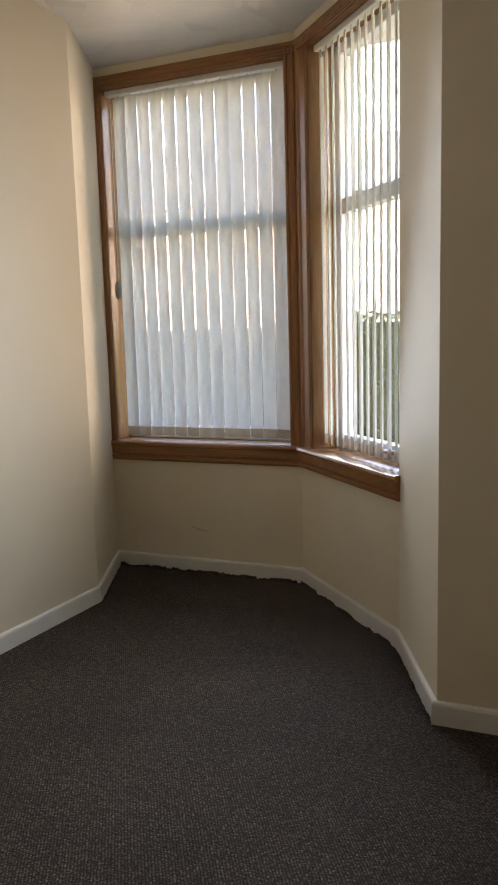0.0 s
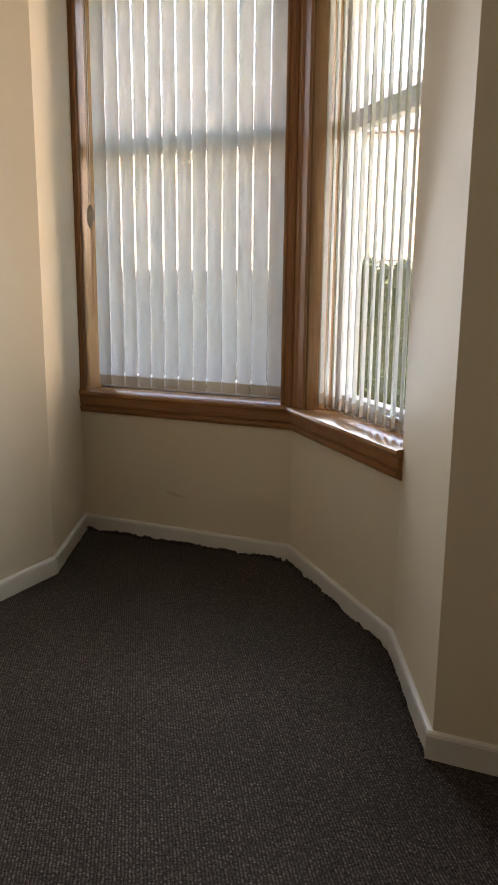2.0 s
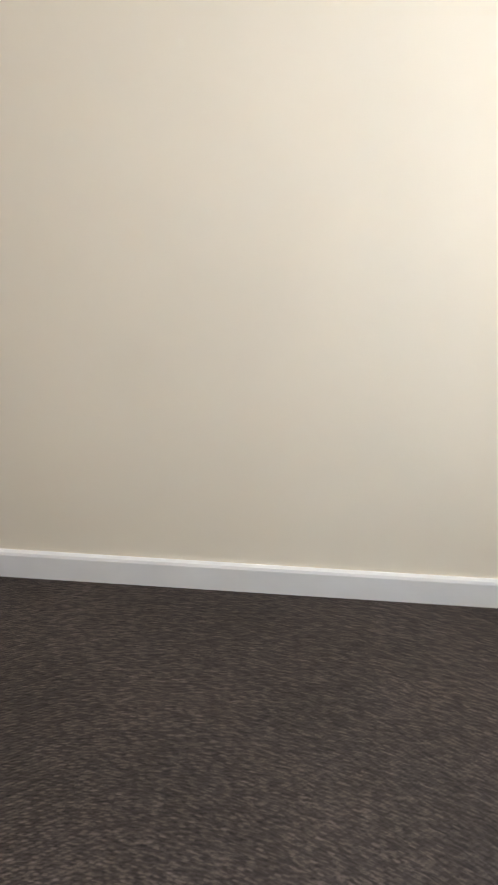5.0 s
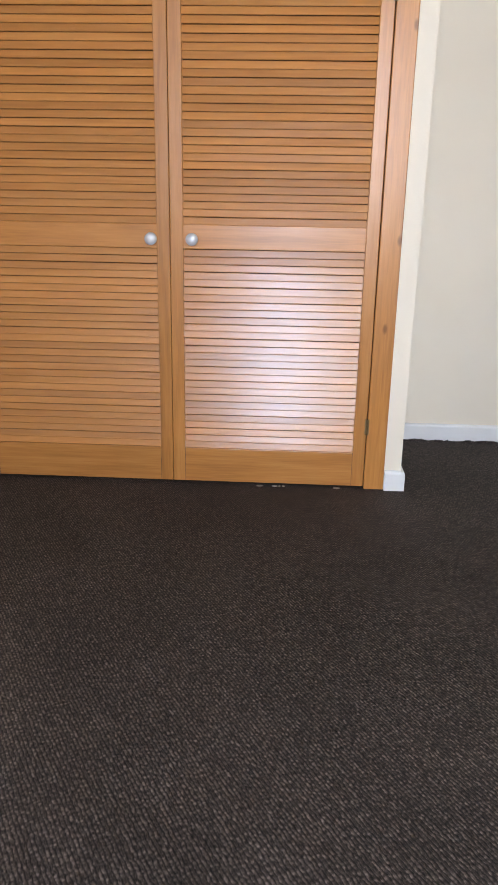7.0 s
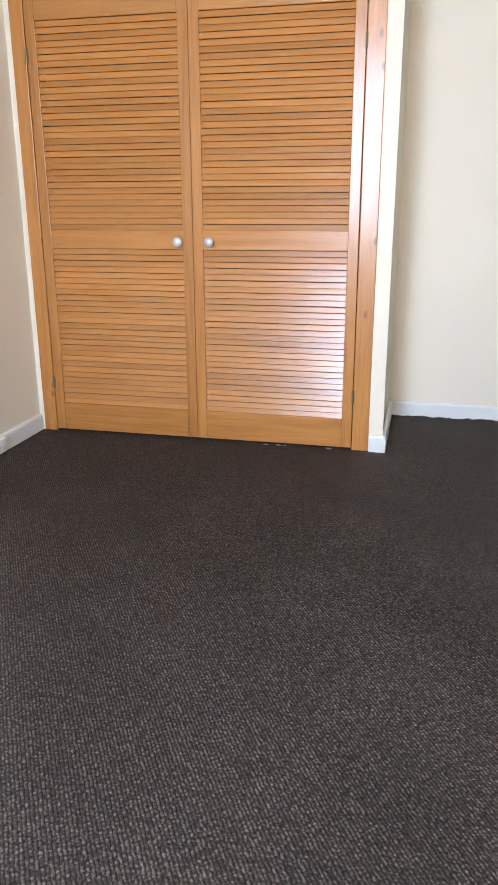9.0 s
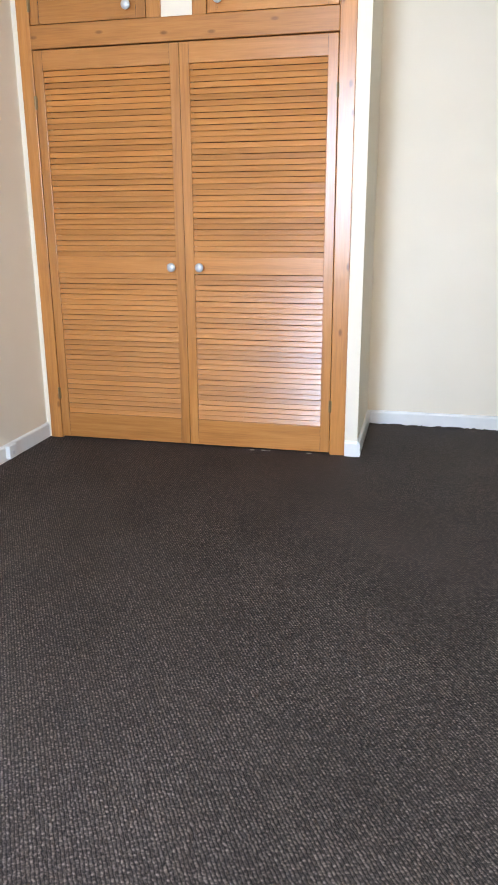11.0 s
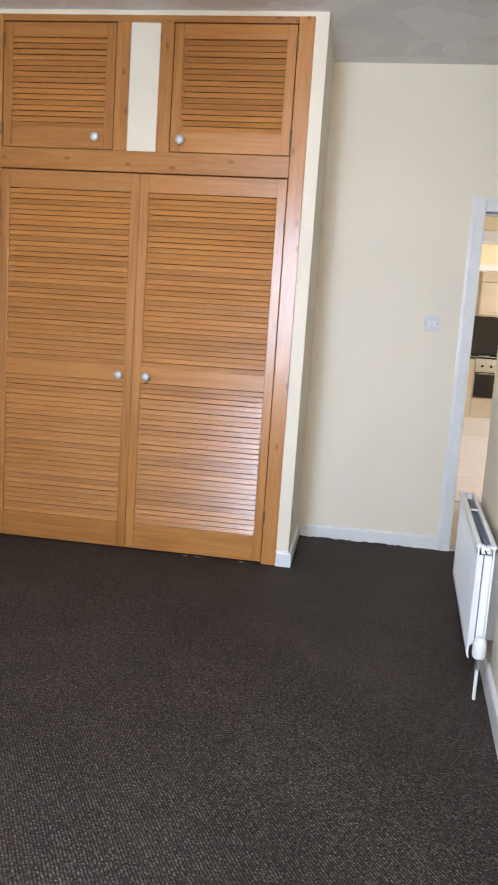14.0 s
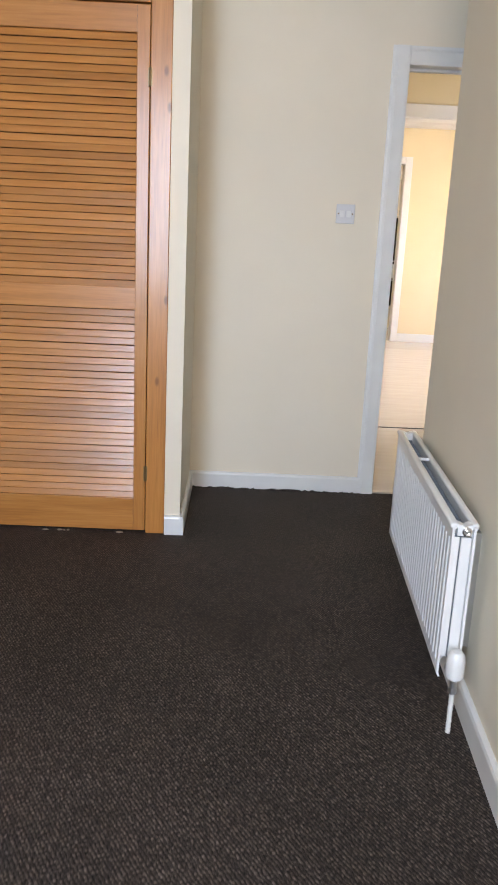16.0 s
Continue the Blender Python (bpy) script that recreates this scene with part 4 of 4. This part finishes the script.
box(bm, 1.78, 2.60, 0.801, 0.803, 0.0, 2.02)
solid("wall_hall_back", bm, yellow_paint, "yellow painted back of the bedroom wall", "wall")
bm = bmesh.new()
# the small opening is unseen, added to hold the hall's lamp
box(bm, 2.60, 2.72, 0.70, 1.28, 0.0, 2.65)
box(bm, 2.60, 2.72, 1.72, 2.15, 0.0, 2.65)
box(bm, 2.60, 2.72, 1.28, 1.72, 0.0, 1.48)
box(bm, 2.60, 2.72, 1.28, 1.72, 1.92, 2.65)
solid("wall_hall_end", bm, yellow_paint, "yellow painted end of the hall", "wall")
bm = bmesh.new()
box(bm, -0.30, -0.18, 0.80, 2.15, 0.0, 2.65)
solid("wall_hall_start", bm, yellow_paint, "yellow painted end of the hall", "wall")


def plain_frame(nm, x0, x1, y, top, depth, label, wide=0.08):
    bm = bmesh.new()
    box(bm, x0 - 0.08, x0, y - 0.018, y, 0.0, top + 0.08, 0.004)
    ob = tagged(new(nm, finish(bm, nm, white_gloss)), label, "door frame", "", "structure")
    for a, b, c, d, e, f in ((x1, x1 + wide, y - 0.018, y, 0.0, top + 0.08), (x0, x1, y - 0.018, y, top, top + 0.08)):
        bm = bmesh.new()
        box(bm, a, b, c, d, e, f, 0.004)
        part("architrave", bm, white_gloss, ob)
    for a, b, e, f in ((x0 - 0.02, x0 + 0.004, 0.0, top), (x1 - 0.004, x1 + 0.02, 0.0, top), (x0, x1, top - 0.004, top + 0.02)):
        bm = bmesh.new()
        box(bm, a, b, y - 0.002, y + depth, e, f, 0.002)
        part("jamb", bm, white_gloss, ob)


plain_frame("door_2", 0.95, 1.80, 2.15, 2.03, 0.125, "white painted frame of the hall doorway", 0.10)
bm = bmesh.new()
box(bm, 0.95, 1.80, 2.19, 2.21, 0.003, 0.007, 0.001)
solid("trim_hall_threshold", bm, slate, "dark threshold strip in the hall doorway", "threshold")
Y3, RISE = 6.2, 0.18          # the rooms beyond the hall lie a little higher, up a slight ramp
hall_things = set(bpy.data.objects)
bm = bmesh.new()
sweep(bm, [(2.215, -0.177), (5.4, 0.003), (9.4, 0.003), (9.4, -0.28), (2.215, -0.28)], 6.7, Matrix.Translation((-1.9, 0, 0)))
solid("floor_living", bm, laminate, "pale glossy laminate floor of the living room", "floor")
bm = bmesh.new()
box(bm, -1.9, 1.28, Y3, Y3 + 0.12, 0.0, 2.65)
box(bm, 2.10, 4.8, Y3, Y3 + 0.12, 0.0, 2.65)
box(bm, 1.28, 2.10, Y3, Y3 + 0.12, 2.03, 2.65)
solid("wall_living", bm, yellow_paint, "bright yellow painted wall of the living room", "wall")
plain_frame("door_3", 1.28, 2.10, Y3, 2.03, 0.125, "white painted frame of the kitchen doorway")
bm = bmesh.new()
box(bm, 2.18, 4.8, Y3 - 0.016, Y3, 0.003, 0.10, 0.003)
solid("baseboard_living", bm, white_gloss, "white skirting board in the living room", "skirting board")
bm = bmesh.new()
box(bm, 1.95, 2.60, 2.134, 2.15, 0.003, 0.10, 0.003)
solid("baseboard_hall", bm, white_gloss, "white skirting board in the hall", "skirting board")
# living room side wall with its window opening, and the closed sides
bm = bmesh.new()
for a, b in ((2.27, 3.65), (4.75, 7.15), (8.25, 9.4)):
    box(bm, 4.68, 4.80, a, b, 0.0, 2.65)
# the second opening is unseen, added for the kitchen's lamp
for a, b in ((3.65, 4.75), (7.15, 8.25)):
    box(bm, 4.68, 4.80, a, b, 0.0, 0.85)
    box(bm, 4.68, 4.80, a, b, 2.15, 2.65)
solid("wall_living_window", bm, yellow_paint, "yellow painted wall with a window and an added unseen opening", "wall")
bm = bmesh.new()
box(bm, -1.9, -1.78, 0.80, 9.4, 0.0, 2.65)
solid("wall_living_side", bm, yellow_paint, "yellow painted side wall of the living room", "wall")
bm = bmesh.new()
box(bm, -1.9, 4.8, 9.3, 9.42, 0.0, 2.65)
solid("wall_kitchen", bm, yellow_paint, "yellow painted kitchen wall", "wall")

# meter box on the hall wall
mb = thing("meter_box", (2.13, 2.15, 1.58), "small white electricity meter box on the yellow hall wall", "meter box")
bm = bmesh.new()
box(bm, 2.13, 2.29, 2.085, 2.15, 1.585, 1.765, 0.008)
part("case", bm, white_plastic, mb)
bm = bmesh.new()
box(bm, 1.97, 2.129, 2.100, 2.15, 1.595, 1.690, 0.006)
unit_box = part("meter", bm, white_plastic, mb)
bm = bmesh.new()
box(bm, 1.995, 2.085, 2.096, 2.101, 1.612, 1.672, 0.002)
part("dial_window", bm, meter_grey, unit_box, "grey dial window")

# white panelled door in the far wall of the living room
DX = 3.05
plain_frame("door_4", DX, DX + 0.80, Y3, 2.03, 0.0, "white painted frame of a closed door")
leaf = thing("panel_door", (DX + 0.4, Y3, 0.0), "white painted panelled door, closed", "door")
bm = bmesh.new()
box(bm, DX + 0.006, DX + 0.794, Y3 - 0.012, Y3 - 0.004, 0.010, 2.022, 0.003)
part("leaf", bm, white_gloss, leaf)
for x0, x1 in ((DX + 0.10, DX + 0.36), (DX + 0.44, DX + 0.70)):
    for z0, z1 in ((0.20, 0.85), (1.02, 1.88)):
        bm = bmesh.new()
        box(bm, x0, x1, Y3 - 0.020, Y3 - 0.010, z0, z1, 0.006)
        part("panel", bm, white_gloss, leaf)
bm = bmesh.new()
tube(bm, (DX + 0.06, Y3 - 0.055, 1.0), (DX + 0.17, Y3 - 0.055, 1.0), 0.009)
tube(bm, (DX + 0.06, Y3 - 0.012, 1.0), (DX + 0.06, Y3 - 0.055, 1.0), 0.011)
part("handle", bm, chrome, leaf, "chrome lever handle", True)

# kitchen
KY = 7.90
ck = thing("cooker", (2.36, KY, 0.0), "built-in steel oven under a black gas hob", "cooker")
bm = bmesh.new()
box(bm, 2.06, 2.66, KY, KY + 0.58, 0.318, 0.90, 0.004)
part("body", bm, steel, ck)
bm = bmesh.new()
box(bm, 2.07, 2.65, KY - 0.012, KY, 0.32, 0.70, 0.004)
part("oven_door", bm, black_glass, ck, "black glass oven door")
bm = bmesh.new()
tube(bm, (2.10, KY - 0.04, 0.675), (2.62, KY - 0.04, 0.675), 0.009)
part("oven_handle", bm, steel, ck, "steel bar handle", True)
bm = bmesh.new()
box(bm, 2.07, 2.65, KY - 0.012, KY, 0.715, 0.86, 0.003)
part("control_panel", bm, steel, ck)
for k in range(4):
    bm = bmesh.new()
    tube(bm, (2.16 + 0.13 * k, KY - 0.012, 0.79), (2.16 + 0.13 * k, KY - 0.034, 0.79), 0.018, sides=14)
    part("dial", bm, black_glass, ck, "", True)
bm = bmesh.new()
box(bm, 2.07, 2.65, KY, KY + 0.5, 0.90, 0.925, 0.004)
part("hob", bm, black_glass, ck, "black hob")
for k in range(4):
    bm = bmesh.new()
    cx, cy = 2.22 + 0.28 * (k % 2), KY + 0.14 + 0.24 * (k // 2)
    tube(bm, (cx, cy, 0.925), (cx, cy, 0.94), 0.045)
    for a in range(4):
        box(bm, cx - 0.09 if a % 2 else cx - 0.004, cx + 0.09 if a % 2 else cx + 0.004, cy - 0.004 if a % 2 else cy - 0.09, cy + 0.004 if a % 2 else cy + 0.09, 0.945, 0.953)
    part("burner", bm, steel, ck, "", True)
bm = bmesh.new()
box(bm, 2.06, 2.66, KY + 0.60, KY + 0.62, 0.93, 1.55)
solid("trim_splashback", bm, black_glass, "black glass splashback behind the hob", "splashback")


def unit(nm, x0, x1, z0, z1, y, label, handle_z):
    u = thing(nm, ((x0 + x1) / 2, y, z0), label, "kitchen cabinet")
    bm = bmesh.new()
    box(bm, x0, x1, y + 0.02, y + 0.58 if z0 < 1 else y + 0.32, z0, z1, 0.002)
    part("body", bm, cabinet_cream, u)
    bm = bmesh.new()
    box(bm, x0 + 0.004, x1 - 0.004, y, y + 0.02, z0 + 0.004, z1 - 0.004, 0.003)
    d = part("door", bm, cabinet_cream, u)
    bm = bmesh.new()
    c = (x0 + x1) / 2
    tube(bm, (c - 0.08, y - 0.022, handle_z), (c + 0.08, y - 0.022, handle_z), 0.006)
    for s in (-0.07, 0.07):
        tube(bm, (c + s, y, handle_z), (c + s, y - 0.022, handle_z), 0.005, sides=8)
    part("handle", bm, steel, d, "steel bar handle", True)


unit("base_cabinet", 2.06, 2.66, 0.19, 0.315, KY - 0.001, "cream drawer under the oven", 0.27)
bm = bmesh.new()
box(bm, 2.06, 2.66, KY + 0.03, KY + 0.05, 0.003, 0.188)
solid("trim_plinth", bm, cabinet_cream, "cream plinth under the kitchen units", "plinth")
unit("base_cabinet", 2.665, 3.26, 0.004, 0.885, KY - 0.001, "cream kitchen base cabinet", 0.80)
unit("base_cabinet", 1.455, 2.055, 0.004, 0.885, KY - 0.001, "cream kitchen base cabinet", 0.80)
unit("wall_cabinet", 2.06, 2.66, 1.56, 2.05, KY + 0.27, "cream kitchen wall cabinet over the hob", 1.61)
unit("wall_cabinet", 2.06, 2.66, 2.055, 2.36, KY + 0.27, "narrow cream cabinet above the hob cabinet", 2.11)
for x0, x1 in ((1.455, 2.058), (2.662, 3.26)):
    bm = bmesh.new()
    box(bm, x0, x1, KY - 0.02, KY + 0.6, 0.886, 0.925, 0.005)
    solid("trim_worktop", bm, slate, "dark kitchen worktop", "worktop")

for ob in set(bpy.data.objects) - hall_things:
    if ob.parent is None and ob.name not in ("baseboard_hall", "meter_box"):
        ob.location.z += RISE

# ---------- outside ----------
bm = bmesh.new()
bmesh.ops.create_grid(bm, x_segments=2, y_segments=2, size=600, matrix=Matrix.Translation((0, 0, -0.55)))
solid("ground", bm, paving, "grey ground round the house", "ground")
bm = bmesh.new()
box(bm, -30, 30, -8.6, -5.6, -0.60, -0.52)
solid("ground_lawn", bm, lawn, "front garden lawn", "lawn")
bm = bmesh.new()
box(bm, -80, 80, -18.5, -11.5, -0.60, -0.54)
solid("road", bm, tarmac, "grey tarmac street", "road")


def hedge():
    h = thing("hedge", (-3.9, -8.8, -0.52), "clipped dark green garden hedge", "hedge")
    rng = random.Random(11)
    bm = bmesh.new()
    box(bm, -9.0, 1.25, -9.2, -8.5, -0.52, 1.42)
    part("core", bm, plain("hedge_twigs", (0.03, 0.04, 0.015), 0.9), h)
    verts, faces = [], []
    for i in range(7500):
        x = rng.uniform(-9, 1.27)
        if rng.random() < 0.6:
            y, z = -8.48 + rng.uniform(-0.05, 0.07), rng.uniform(-0.5, 1.42)
        else:
            y, z = rng.uniform(-9.2, -8.45), 1.42 + rng.uniform(-0.05, 0.08) + 0.05 * math.sin(x * 1.7)
        s = rng.uniform(0.025, 0.05)
        d = Vector((rng.uniform(-1, 1), rng.uniform(-1, 1), rng.uniform(-0.6, 1))).normalized()
        e = d.cross(Vector((rng.uniform(-1, 1), rng.uniform(-1, 1), rng.uniform(-1, 1)))).normalized()
        c = Vector((x, y, z))
        k = len(verts)
        verts += [tuple(c - d * s), tuple(c + e * s * 0.5), tuple(c + d * s), tuple(c - e * s * 0.5)]
        faces.append((k, k + 1, k + 2, k + 3))
    me = bpy.data.meshes.new("leaves")
    me.from_pydata(verts, [], faces)
    me.materials.append(hedge_leaf)
    ob = attach(new("leaves", me), h)
    tagged(ob, "", "", "", "stuff")


hedge()


def garden_wall():
    """A pale rendered wall with a coping that carries on from the hedge."""
    w = thing("garden_wall", (5.1, -8.8, -0.52), "grey rendered garden wall beside the hedge", "wall")
    bm = bmesh.new()
    box(bm, 1.29, 9.0, -8.92, -8.68, -0.54, 1.34, 0.01)
    part("wall", bm, pale_render, w)
    for k in range(10):
        bm = bmesh.new()
        box(bm, 1.29 + 0.8 * k, 2.08 + 0.8 * k, -8.96, -8.64, 1.34, 1.41, 0.012)
        part("coping_stone", bm, pale_render, w)


garden_wall()


def house(x0, x1, y, storeys, label):
    hs = thing("house", ((x0 + x1) / 2, y, -0.55), label, "house", "houses across the street")
    top = -0.55 + 3.0 * storeys
    bays = max(2, int((x1 - x0) / 2.6))
    step = (x1 - x0) / bays
    bm = bmesh.new()
    box(bm, x0, x1, y - 8, y - 0.3, -0.55, top)
    for s in range(storeys):
        zb = -0.55 + 3.0 * s
        box(bm, x0, x1, y - 0.3, y, zb, zb + 0.9)
        box(bm, x0, x1, y - 0.3, y, zb + 2.4, zb + 3.0)
        for b in range(bays):
            cx = x0 + step * (b + 0.5)
            box(bm, x0 + step * b, cx - 0.55, y - 0.3, y, zb + 0.9, zb + 2.4)
            box(bm, cx + 0.55, x0 + step * (b + 1), y - 0.3, y, zb + 0.9, zb + 2.4)
    part("wall", bm, stone, hs)
    for s in range(storeys):
        zb = -0.55 + 3.0 * s
        for b in range(bays):
            cx = x0 + step * (b + 0.5)
            bm = bmesh.new()
            box(bm, cx - 0.53, cx + 0.53, y - 0.22, y - 0.19, zb + 0.92, zb + 2.38)
            w = part("window", bm, pale_pane, hs, "sash window with panes coloured pale like reflected sky")
            bm = bmesh.new()
            for z in (zb + 0.93, zb + 1.65, zb + 2.33):
                box(bm, cx - 0.53, cx + 0.53, y - 0.19, y - 0.14, z - 0.04, z + 0.04)
            for x in (cx - 0.50, cx + 0.50):
                box(bm, x - 0.03, x + 0.03, y - 0.189, y - 0.141, zb + 0.92, zb + 2.38)
            part("frame", bm, upvc, w)
    bm = bmesh.new()
    a = [bm.verts.new(v) for v in ((x0 - 0.2, y + 0.3, top), (x1 + 0.2, y + 0.3, top), (x1 + 0.2, y - 4, top + 2.6), (x0 - 0.2, y - 4, top + 2.6), (x0 - 0.2, y - 8.3, top), (x1 + 0.2, y - 8.3, top))]
    bm.faces.new((a[0], a[1], a[2], a[3])), bm.faces.new((a[3], a[2], a[5], a[4])), bm.faces.new((a[0], a[3], a[4])), bm.faces.new((a[1], a[5], a[2])), bm.faces.new((a[0], a[4], a[5], a[1]))
    part("roof", bm, slate, hs, "slate roof")


house(-16, -3, -24, 2, "pale sandstone house across the street")
house(-2.6, 10, -24, 2, "pale sandstone house across the street")
house(10.4, 24, -24, 2, "pale sandstone house across the street")

# storeys above the flat
bm = bmesh.new()
box(bm, -2.1, 4.9, -5.26, 9.5, 2.96, 9.4)
solid("wall_upper_storeys", bm, stone, "sandstone upper storeys over the flat", "building")
